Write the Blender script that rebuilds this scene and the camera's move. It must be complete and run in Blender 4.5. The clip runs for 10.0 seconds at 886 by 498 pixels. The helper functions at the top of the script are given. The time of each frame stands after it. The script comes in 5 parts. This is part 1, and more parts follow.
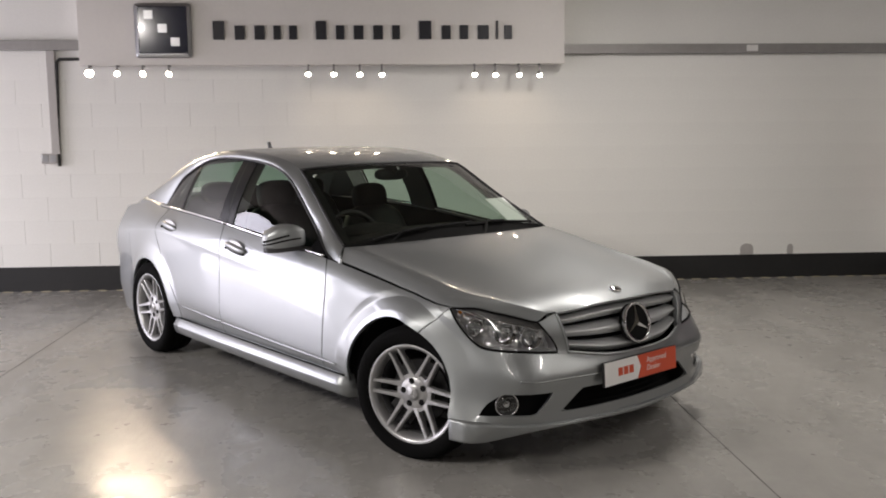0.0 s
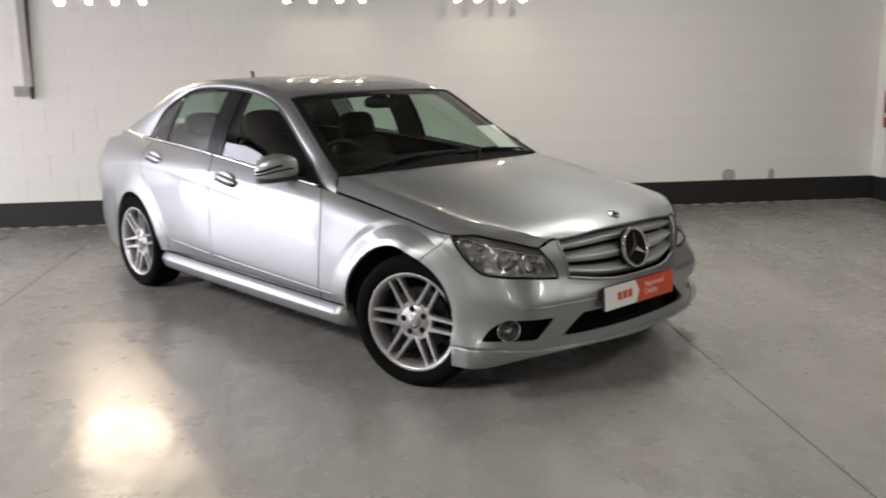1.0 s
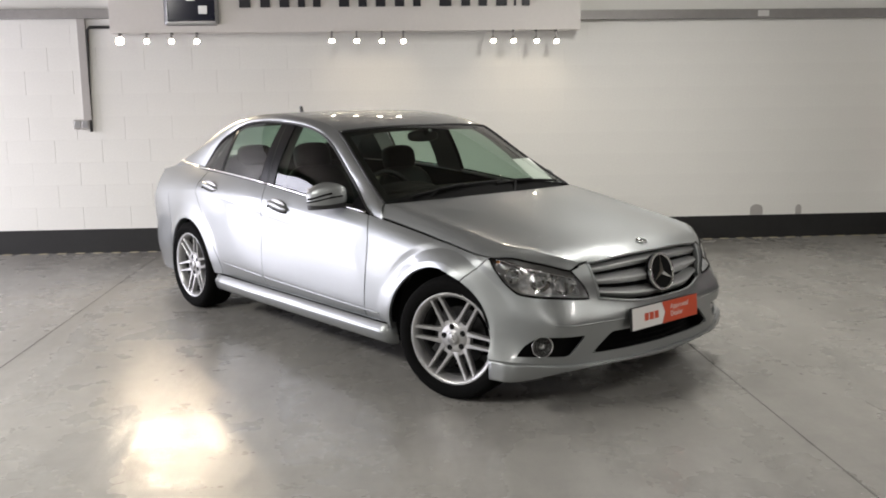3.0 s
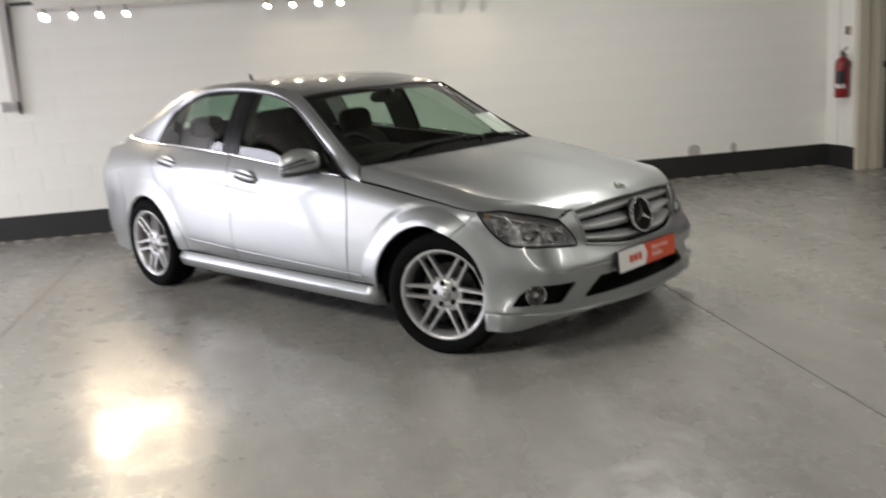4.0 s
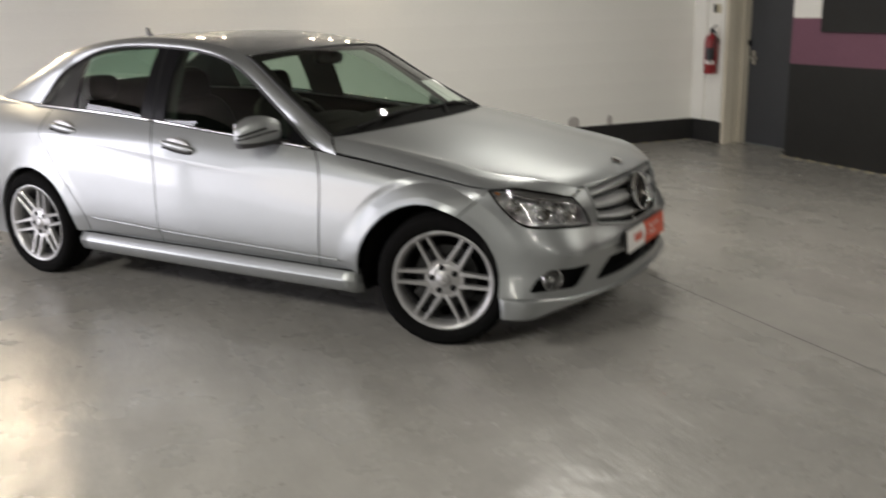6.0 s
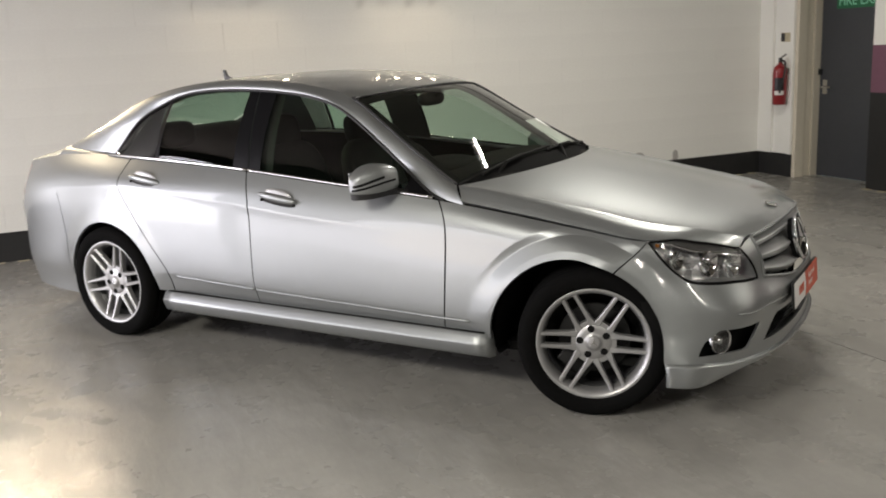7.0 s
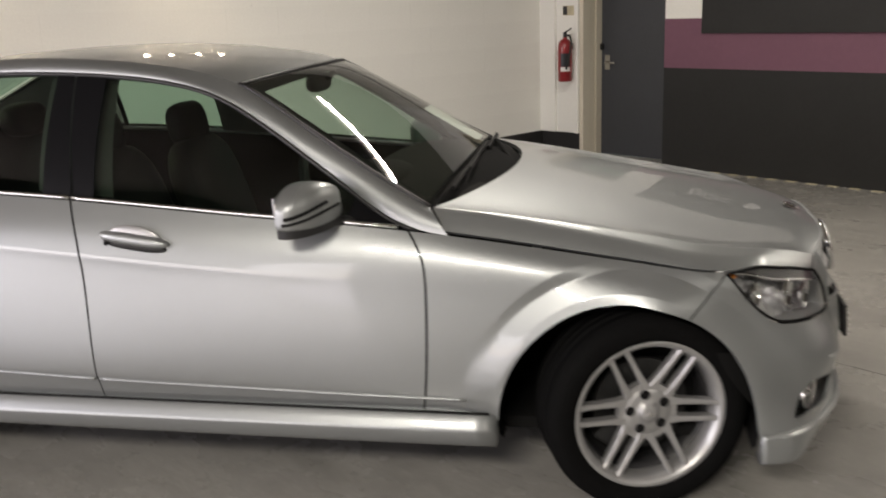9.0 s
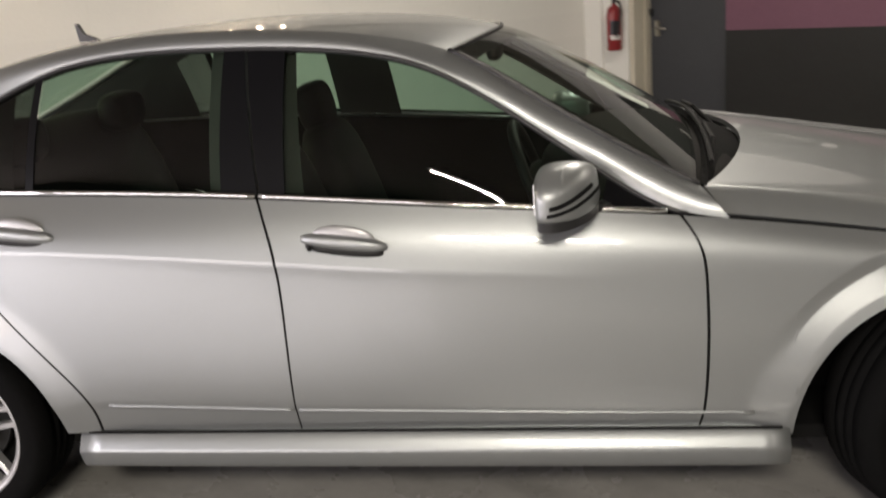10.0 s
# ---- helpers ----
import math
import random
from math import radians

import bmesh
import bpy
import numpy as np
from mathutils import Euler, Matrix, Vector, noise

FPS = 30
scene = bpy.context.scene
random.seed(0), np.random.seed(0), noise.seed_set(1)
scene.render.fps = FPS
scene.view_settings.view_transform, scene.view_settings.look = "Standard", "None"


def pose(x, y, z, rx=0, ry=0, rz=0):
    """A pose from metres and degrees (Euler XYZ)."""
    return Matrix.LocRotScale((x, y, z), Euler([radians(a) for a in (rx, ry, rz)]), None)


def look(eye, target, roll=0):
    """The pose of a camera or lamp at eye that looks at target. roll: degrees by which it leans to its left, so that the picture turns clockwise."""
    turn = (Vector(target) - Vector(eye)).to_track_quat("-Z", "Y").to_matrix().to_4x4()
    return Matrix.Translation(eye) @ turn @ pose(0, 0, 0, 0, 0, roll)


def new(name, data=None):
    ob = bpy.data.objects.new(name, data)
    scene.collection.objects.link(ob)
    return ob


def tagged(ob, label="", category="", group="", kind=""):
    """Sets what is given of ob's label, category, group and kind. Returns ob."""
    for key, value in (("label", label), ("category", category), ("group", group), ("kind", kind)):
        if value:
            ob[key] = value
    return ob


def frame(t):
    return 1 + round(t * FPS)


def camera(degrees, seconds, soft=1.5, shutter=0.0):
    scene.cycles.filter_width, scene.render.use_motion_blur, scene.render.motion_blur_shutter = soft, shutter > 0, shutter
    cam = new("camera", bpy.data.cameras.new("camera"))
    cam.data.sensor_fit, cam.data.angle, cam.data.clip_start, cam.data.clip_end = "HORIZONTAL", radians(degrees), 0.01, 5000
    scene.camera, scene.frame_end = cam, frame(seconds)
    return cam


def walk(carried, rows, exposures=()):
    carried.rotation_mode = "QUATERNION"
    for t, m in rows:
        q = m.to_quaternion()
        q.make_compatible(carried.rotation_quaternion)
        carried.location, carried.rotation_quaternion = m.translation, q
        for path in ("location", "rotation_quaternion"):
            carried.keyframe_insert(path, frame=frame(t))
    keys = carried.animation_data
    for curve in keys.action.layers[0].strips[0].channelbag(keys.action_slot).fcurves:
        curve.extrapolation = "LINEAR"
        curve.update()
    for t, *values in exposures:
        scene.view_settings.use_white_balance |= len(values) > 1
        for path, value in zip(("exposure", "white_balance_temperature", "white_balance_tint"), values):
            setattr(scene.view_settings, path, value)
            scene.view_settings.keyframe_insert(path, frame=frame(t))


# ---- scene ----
cam = camera(51.5, 10.0, soft=1.8, shutter=0.5)
PATH = [
    (0, (0.013, 1.13, 1.504), (0.14, 3.108, 1.242), -0.5),
    (0.2, (0.002, 1.152, 1.508), (0.145, 3.128, 1.231), -0.3),
    (0.5, (-0.036, 1.158, 1.494), (0.069, 3.128, 1.166), -0.3),
    (0.7, (-0.052, 1.157, 1.489), (0.059, 3.119, 1.119), -0.9),
    (1, (-0.11, 1.157, 1.486), (0.075, 3.106, 1.076), -1.1),
    (1.3, (-0.171, 1.165, 1.459), (0.138, 3.109, 1.102), -0.7),
    (1.5, (-0.154, 1.145, 1.491), (0.174, 3.083, 1.119), -1),
    (1.7, (-0.158, 1.121, 1.454), (0.194, 3.053, 1.073), -0.3),
    (2, (-0.168, 1.105, 1.461), (0.209, 3.023, 1.039), 1),
    (2.2, (-0.125, 1.034, 1.459), (0.225, 2.969, 1.092), -0.1),
    (2.5, (-0.125, 0.967, 1.483), (0.116, 2.924, 1.147), 0.1),
    (2.7, (-0.132, 0.902, 1.478), (0.011, 2.87, 1.149), 0.1),
    (3.8, (-0.443, 0.791, 1.501), (-0.243, 2.745, 1.128), -4),
    (4, (-0.517, 0.836, 1.484), (-0.225, 2.769, 1.063), -4),
    (4.3, (-0.649, 0.943, 1.466), (-0.241, 2.849, 1.017), -2.7),
    (4.5, (-0.693, 1.022, 1.449), (-0.263, 2.93, 1.031), -2.3),
    (4.7, (-0.731, 1.134, 1.443), (-0.287, 3.034, 1.005), -3.7),
    (5, (-0.87, 1.25, 1.454), (-0.436, 3.128, 0.921), -2.6),
    (5.3, (-1.03, 1.326, 1.419), (-0.459, 3.176, 0.919), -3.1),
    (5.5, (-1.141, 1.384, 1.464), (-0.471, 3.184, 0.906), -1.8),
    (5.7, (-1.265, 1.389, 1.471), (-0.54, 3.173, 0.931), -3.6),
    (6, (-1.365, 1.517, 1.496), (-0.634, 3.307, 0.986), -1.5),
    (6.2, (-1.441, 1.614, 1.482), (-0.778, 3.453, 1.059), -1.8),
    (7.3, (-1.807, 2.356, 1.515), (-0.973, 4.113, 1.048), -4.2),
    (7.5, (-1.841, 2.484, 1.508), (-0.852, 4.155, 1.032), -5.2),
    (7.8, (-1.845, 2.731, 1.475), (-0.78, 4.367, 1.04), -4.5),
    (8, (-1.825, 2.959, 1.47), (-0.748, 4.587, 1.035), -3.8),
    (8.2, (-1.849, 3.137, 1.451), (-0.768, 4.771, 1.05), -4),
    (8.5, (-1.911, 3.386, 1.459), (-0.789, 4.979, 1.008), -2.3),
    (8.7, (-1.947, 3.527, 1.495), (-0.735, 5.033, 0.986), -2.1),
    (9, (-1.984, 3.738, 1.491), (-0.68, 5.165, 0.98), -2.2),
    (9.3, (-2.029, 3.999, 1.46), (-0.771, 5.494, 1.033), -3.2),
    (9.5, (-2.031, 4.205, 1.475), (-0.815, 5.718, 0.992), -5),
    (9.7, (-2.085, 4.389, 1.456), (-0.841, 5.877, 0.972), -5.5),
    (10, (-2.234, 4.6, 1.444), (-0.891, 5.976, 0.893), -4.7),
]
walk(cam, [(t, look(eye, target, roll)) for t, eye, target, roll in PATH], [(0, 0.38, 6500, 15), (0.6, 0.42, 6500, 14), (1.5, 0.62, 6400, 13), (2.6, 0.65, 6400, 12), (4, 0.56, 6450, 10), (4.7, 0.54, 6500, 10), (5.5, 0.42, 6600, 10), (6.2, 0.43, 6600, 10), (8, 0.55, 6870, 11), (9, 0.58, 6900, 13), (9.5, 0.68, 6950, 14), (10, 0.57, 7000, 13)])


# ---- light ----
world = bpy.data.worlds.new("world")
scene.world = world
world.use_nodes = True
sky = world.node_tree.nodes.new("ShaderNodeTexSky")
sky.sky_type, sky.sun_disc = "NISHITA", False
sky.sun_elevation, sky.sun_rotation = radians(35), radians(250)
world.node_tree.links.new(sky.outputs[0], world.node_tree.nodes["Background"].inputs[0])
world.node_tree.nodes["Background"].inputs[1].default_value = 0.1
scene.view_settings.exposure = 0.28


def area_lamp(name, m, sx, sy, watts, colour):
    data = bpy.data.lights.new(name, "AREA")
    data.shape, data.size, data.size_y, data.energy, data.color = "RECTANGLE", sx, sy, watts, colour
    ob = new(name, data)
    ob.matrix_world = m
    return ob


# ---- materials ----
def material(name, colour, rough=0.5, metal=0.0, coat=0.0, grain=0.0, scale=30.0, stain=0.0, stain_scale=2.0, bump=0.0, spec=0.5, glow=0.0, rough_var=0.0, coat_rough=0.03):
    m = bpy.data.materials.new(name)
    m.use_nodes = True
    nt = m.node_tree
    b = nt.nodes["Principled BSDF"]
    b.inputs["Base Color"].default_value = (*colour, 1)
    b.inputs["Roughness"].default_value = rough
    b.inputs["Metallic"].default_value = metal
    b.inputs["Coat Weight"].default_value = coat
    b.inputs["Coat Roughness"].default_value = coat_rough
    b.inputs["Specular IOR Level"].default_value = spec
    if glow:
        b.inputs["Emission Color"].default_value = (*colour, 1)
        b.inputs["Emission Strength"].default_value = glow
    if grain or stain or bump or rough_var:
        tc = nt.nodes.new("ShaderNodeTexCoord")
        fine = nt.nodes.new("ShaderNodeTexNoise")
        fine.inputs["Scale"].default_value, fine.inputs["Detail"].default_value = scale, 5
        wide = nt.nodes.new("ShaderNodeTexNoise")
        wide.inputs["Scale"].default_value, wide.inputs["Detail"].default_value = stain_scale, 6
        for n in (fine, wide):
            nt.links.new(tc.outputs["Object"], n.inputs["Vector"])

        def ranged(src, amount):
            r = nt.nodes.new("ShaderNodeMapRange")
            r.inputs["From Min"].default_value, r.inputs["From Max"].default_value = 0.2, 0.8
            r.inputs["To Min"].default_value, r.inputs["To Max"].default_value = 1 - amount, 1 + amount
            nt.links.new(src.outputs["Fac"], r.inputs["Value"])
            return r.outputs["Result"]

        mul = nt.nodes.new("ShaderNodeMath")
        mul.operation = "MULTIPLY"
        nt.links.new(ranged(fine, grain), mul.inputs[0])
        nt.links.new(ranged(wide, stain), mul.inputs[1])
        vm = nt.nodes.new("ShaderNodeVectorMath")
        vm.operation = "SCALE"
        vm.inputs[0].default_value = colour
        nt.links.new(mul.outputs[0], vm.inputs["Scale"])
        nt.links.new(vm.outputs[0], b.inputs["Base Color"])
        if rough_var:
            rr = nt.nodes.new("ShaderNodeMath")
            rr.operation = "MULTIPLY"
            rr.inputs[1].default_value = rough
            nt.links.new(ranged(wide, rough_var), rr.inputs[0])
            nt.links.new(rr.outputs[0], b.inputs["Roughness"])
        if bump:
            bp = nt.nodes.new("ShaderNodeBump")
            bp.inputs["Strength"].default_value, bp.inputs["Distance"].default_value = 1.0, bump
            nt.links.new(fine.outputs["Fac"], bp.inputs["Height"])
            nt.links.new(bp.outputs[0], b.inputs["Normal"])
    return m


def glass_material(name, tint, gloss=0.9):
    m = bpy.data.materials.new(name)
    m.use_nodes = True
    nt = m.node_tree
    nt.nodes.remove(nt.nodes["Principled BSDF"])
    tr, gl, mix, lw, pw, ma = (nt.nodes.new("ShaderNode" + k) for k in ("BsdfTransparent", "BsdfGlossy", "MixShader", "LayerWeight", "Math", "Math"))
    tr.inputs[0].default_value = (*tint, 1)
    gl.inputs["Color"].default_value = (gloss, gloss, gloss, 1)
    gl.inputs["Roughness"].default_value = 0.01
    # Schlick's reflectance, alike from both sides of the pane
    lw.inputs["Blend"].default_value = 0.5
    pw.operation, ma.operation = "POWER", "MULTIPLY_ADD"
    pw.inputs[1].default_value = 5.0
    ma.inputs[1].default_value, ma.inputs[2].default_value = 0.945, 0.055
    nt.links.new(lw.outputs["Facing"], pw.inputs[0])
    nt.links.new(pw.outputs[0], ma.inputs[0])
    nt.links.new(ma.outputs[0], mix.inputs[0])
    nt.links.new(tr.outputs[0], mix.inputs[1])
    nt.links.new(gl.outputs[0], mix.inputs[2])
    nt.links.new(mix.outputs[0], nt.nodes["Material Output"].inputs[0])
    return m


def concrete_material(name, colour):
    """Power-floated concrete: clouds, trowel streaks, smudges and fine grain, uneven polish and a slightly wavy surface."""
    m = bpy.data.materials.new(name)
    m.use_nodes = True
    nt = m.node_tree
    b = nt.nodes["Principled BSDF"]
    tc = nt.nodes.new("ShaderNodeTexCoord")
    drawn = nt.nodes.new("ShaderNodeMapping")
    drawn.inputs["Rotation"].default_value = (0, 0, radians(28))
    drawn.inputs["Scale"].default_value = (1.0, 0.32, 1.0)
    nt.links.new(tc.outputs["Object"], drawn.inputs["Vector"])

    def noise(scale, detail, rough, lo, hi, src=None, warp=0.0, a=0.25, z=0.75):
        n, r = nt.nodes.new("ShaderNodeTexNoise"), nt.nodes.new("ShaderNodeMapRange")
        n.inputs["Scale"].default_value, n.inputs["Detail"].default_value, n.inputs["Roughness"].default_value = scale, detail, rough
        n.inputs["Distortion"].default_value = warp
        r.interpolation_type = "SMOOTHSTEP"
        r.inputs["From Min"].default_value, r.inputs["From Max"].default_value = a, z
        r.inputs["To Min"].default_value, r.inputs["To Max"].default_value = lo, hi
        nt.links.new((src or tc).outputs["Vector" if src else "Object"], n.inputs["Vector"])
        nt.links.new(n.outputs["Fac"], r.inputs["Value"])
        return r.outputs["Result"]

    def joined(p, q, how="MULTIPLY"):
        x = nt.nodes.new("ShaderNodeMath")
        x.operation = how
        nt.links.new(p, x.inputs[0])
        nt.links.new(q, x.inputs[1])
        return x.outputs[0]

    tone = joined(noise(0.5, 3, 0.5, 0.93, 1.07), noise(2.6, 6, 0.58, 0.88, 1.11, drawn, 0.5))
    tone = joined(tone, noise(0.9, 5, 0.6, 1.0, 0.84, drawn, 0.9, 0.56, 0.80))
    tone = joined(tone, joined(noise(38, 4, 0.6, 0.965, 1.035), noise(9, 5, 0.6, 0.95, 1.05)))
    vm = nt.nodes.new("ShaderNodeVectorMath")
    vm.operation = "SCALE"
    vm.inputs[0].default_value = colour
    nt.links.new(tone, vm.inputs["Scale"])
    nt.links.new(vm.outputs[0], b.inputs["Base Color"])
    nt.links.new(joined(noise(1.5, 5, 0.55, 0.21, 0.32, drawn, 0.8), noise(6, 4, 0.55, -0.02, 0.05), "ADD"), b.inputs["Roughness"])
    bp = nt.nodes.new("ShaderNodeBump")
    bp.inputs["Strength"].default_value, bp.inputs["Distance"].default_value = 1.0, 0.003
    nt.links.new(joined(noise(3.5, 2, 0.4, 0, 1), noise(11, 3, 0.5, 0, 0.35, drawn), "ADD"), bp.inputs["Height"])
    nt.links.new(bp.outputs[0], b.inputs["Normal"])
    return m


M = {
    "wall": material("wall_paint", (0.81, 0.805, 0.765), 0.75, grain=0.03, scale=60, stain=0.05, stain_scale=0.7, bump=0.001),
    "upper": material("unseen_ceiling_brown", (0.14, 0.124, 0.102), 0.9, grain=0.03, scale=50, stain=0.04, stain_scale=0.8),
    "west": material("unseen_west_dark", (0.03, 0.028, 0.026), 0.9, grain=0.05, scale=50, stain=0.05, stain_scale=0.8),
    "black": material("black_paint", (0.0105, 0.0105, 0.0105), 0.65, grain=0.2, stain=0.25, stain_scale=3),
    "purple": material("purple_paint", (0.165, 0.072, 0.108), 0.7, grain=0.05, stain=0.06),
    "floor": concrete_material("floor_concrete", (0.255, 0.248, 0.230)),
    "joint": material("joint_filler", (0.09, 0.086, 0.08), 0.8, grain=0.2),
    "steel": material("galvanised_steel", (0.30, 0.29, 0.28), 0.5, 0.6, grain=0.08, scale=20, stain=0.1),
    "conduit": material("black_conduit", (0.02, 0.02, 0.02), 0.5),
    "trunking": material("grey_trunking", (0.42, 0.40, 0.38), 0.6, grain=0.05),
    "sign": material("sign_board", (0.76, 0.73, 0.69), 0.5, grain=0.02, stain=0.03),
    "ink": material("dark_lettering", (0.015, 0.015, 0.02), 0.35),
    "navy": material("navy_badge", (0.012, 0.014, 0.03), 0.12, coat=1),
    "silver_edge": material("silver_edge", (0.45, 0.45, 0.46), 0.3, 1.0),
    "cream": material("cream_gloss", (0.62, 0.57, 0.47), 0.4, grain=0.03, stain=0.05),
    "door": material("door_grey", (0.042, 0.045, 0.052), 0.5, grain=0.06, stain=0.1),
    "red": material("extinguisher_red", (0.25, 0.011, 0.016), 0.3, coat=0.5, stain=0.05),
    "white": material("white_plastic", (0.72, 0.71, 0.69), 0.5),
    "green": material("sign_green", (0.01, 0.12, 0.05), 0.5),
    "mint": material("mint_lettering", (0.25, 0.62, 0.42), 0.5),
    "tape_y": material("yellow_tape", (0.48, 0.43, 0.30), 0.6, grain=0.15),
    "lamp_glow": material("lamp_glow", (1.0, 0.84, 0.60), glow=130),
    "tube_glow": material("tube_glow", (1.0, 0.96, 0.88), glow=30),
    "paint": material("silver_car_paint", (0.276, 0.290, 0.292), 0.42, 0.72, coat=0.70, grain=0.03, scale=900, coat_rough=0.045),
    "grille_silver": material("grille_silver", (0.46, 0.47, 0.475), 0.42, 0.55, coat=0.5),
    "gap": material("shut_line_dark", (0.008, 0.008, 0.008), 0.9, spec=0.08),
    "rubber": material("tyre_rubber", (0.004, 0.004, 0.004), 0.85, grain=0.2, scale=60, spec=0.05),
    "alloy": material("silver_alloy", (0.38, 0.38, 0.38), 0.38, 0.65, coat=0.4, stain=0.04, stain_scale=8),
    "brake": material("brake_steel", (0.035, 0.035, 0.035), 0.55, 0.8),
    "lamp_metal": material("lamp_metal", (0.78, 0.78, 0.79), 0.18, 0.72, grain=0.1, scale=22, bump=0.006),
    "brow": material("lamp_brow", (0.075, 0.073, 0.072), 0.3, grain=0.05),
    "recess": material("recess_silver", (0.34, 0.34, 0.345), 0.35, 0.5),
    "chrome": material("chrome", (0.75, 0.75, 0.76), 0.07, 1.0),
    "plastic": material("black_plastic", (0.012, 0.012, 0.013), 0.45, grain=0.1),
    "gloss_black": material("gloss_black", (0.006, 0.006, 0.007), 0.3, spec=0.10),
    "leather": material("black_leather", (0.006, 0.0057, 0.0055), 0.6, grain=0.15, scale=80, spec=0.18),
    "matt_black": material("matt_black_plastic", (0.008, 0.008, 0.008), 0.75, grain=0.15, scale=60, spec=0.2),
    "lining": material("grey_headlining", (0.045, 0.041, 0.038), 0.9, grain=0.1),
    "dash": material("dashboard", (0.012, 0.011, 0.010), 0.8, spec=0.1, grain=0.1, scale=90),
    "glass": glass_material("tinted_glass", (0.54, 0.68, 0.60)),
    "dark_glass": glass_material("dark_quarter_glass", (0.14, 0.16, 0.15)),
    "screen": glass_material("windscreen_glass", (0.74, 0.80, 0.75)),
    "lens": glass_material("lamp_lens", (0.93, 0.94, 0.94)),
    "orange": material("orange_panel", (0.55, 0.075, 0.03), 0.4),
    "amber": material("amber_bulb", (0.6, 0.2, 0.03), 0.2),
    "tail_red": material("tail_lamp_red", (0.30, 0.01, 0.012), 0.12, coat=1),
    "paper": material("white_paper", (0.8, 0.8, 0.78), 0.8),
}


# ---- building helpers ----
def part(name, bm, mat, parent, label="", smooth=False, m=None):
    """One mesh object under a thing or a part."""
    me = bpy.data.meshes.new(name)
    bm.to_mesh(me)
    bm.free()
    if smooth:
        me.polygons.foreach_set("use_smooth", [True] * len(me.polygons))
    for k in (mat if isinstance(mat, (list, tuple)) else [mat]):
        me.materials.append(M[k])
    ob = new(name, me)
    if parent:
        ob.parent = parent
    if m is not None:
        ob.matrix_basis = m
    if label:
        ob["label"] = label
    return ob


def thing(name, label, category, m=None, group="", kind=""):
    ob = new(name)
    if m is not None:
        ob.matrix_basis = m
    return tagged(ob, label, category, group, kind)


def box(x0, x1, y0, y1, z0, z1, bevel=0.0, bm=None):
    bm = bm or bmesh.new()
    made = bmesh.ops.create_cube(bm, size=1.0, matrix=Matrix.Translation(((x0 + x1) / 2, (y0 + y1) / 2, (z0 + z1) / 2)) @ Matrix.Diagonal((abs(x1 - x0), abs(y1 - y0), abs(z1 - z0), 1)))
    if bevel:
        es = list({e for v in made["verts"] for e in v.link_edges})
        bmesh.ops.bevel(bm, geom=es, offset=bevel, segments=2, affect="EDGES", profile=0.6)
    return bm


def cyl(r, h, m=Matrix(), n=24, r2=None, bm=None):
    bm = bm or bmesh.new()
    bmesh.ops.create_cone(bm, cap_ends=True, segments=n, radius1=r, radius2=r if r2 is None else r2, depth=h, matrix=m)
    return bm


def ball(sx, sy, sz, m=Matrix(), n=20, power=1.0, bm=None):
    """A rounded blob; power below 1 makes it boxier."""
    bm = bm or bmesh.new()
    made = bmesh.ops.create_uvsphere(bm, u_segments=n, v_segments=n // 2 + 2, radius=1.0)
    for v in made["verts"]:
        c = [math.copysign(abs(k) ** power, k) for k in v.co]
        v.co = m @ Vector((c[0] * sx, c[1] * sy, c[2] * sz))
    return bm


def lathe(profile, n=48, bm=None, m=Matrix()):
    """Turns (r, z) pairs round z."""
    bm = bm or bmesh.new()
    rings = [[bm.verts.new(m @ Vector((r * math.cos(2 * math.pi * i / n), r * math.sin(2 * math.pi * i / n), z))) for i in range(n)] for r, z in profile]
    for a, b in zip(rings, rings[1:]):
        for i in range(n):
            bm.faces.new((a[i], a[(i + 1) % n], b[(i + 1) % n], b[i]))
    bmesh.ops.recalc_face_normals(bm, faces=bm.faces)
    return bm


def tube(points, r, n=10, bm=None, closed=False, flat=1.0):
    """A round bar along points; flat squeezes it in z."""
    bm = bm or bmesh.new()
    pts = [Vector(p) for p in points]
    rings = []
    for i, p in enumerate(pts):
        a = pts[i - 1] if i or closed else p
        b = pts[(i + 1) % len(pts)] if i + 1 < len(pts) or closed else p
        d = (b - a).normalized()
        u = d.cross(Vector((0, 0, 1)))
        u = u.normalized() if u.length > 1e-4 else Vector((1, 0, 0))
        w = u.cross(d)
        rings.append([bm.verts.new(p + r * (math.cos(2 * math.pi * k / n) * u + flat * math.sin(2 * math.pi * k / n) * w)) for k in range(n)])
    for a, b in list(zip(rings, rings[1:])) + ([(rings[-1], rings[0])] if closed else []):
        for k in range(n):
            bm.faces.new((a[k], a[(k + 1) % n], b[(k + 1) % n], b[k]))
    if not closed:
        bm.faces.new(rings[0])
        bm.faces.new(rings[-1])
    bmesh.ops.recalc_face_normals(bm, faces=bm.faces)
    return bm


def prism(outline, depth, m=Matrix(), bm=None):
    """A plate with a polygon outline in x and y, from z = 0 to depth."""
    bm = bm or bmesh.new()
    f = bm.faces.new([bm.verts.new((x, y, 0)) for x, y in outline])
    top = bmesh.ops.extrude_face_region(bm, geom=[f])
    vs = [v for v in top["geom"] if isinstance(v, bmesh.types.BMVert)]
    for v in vs:
        v.co.z += depth
    for v in list(f.verts) + vs:
        v.co = m @ v.co
    bmesh.ops.recalc_face_normals(bm, faces=bm.faces)
    return bm


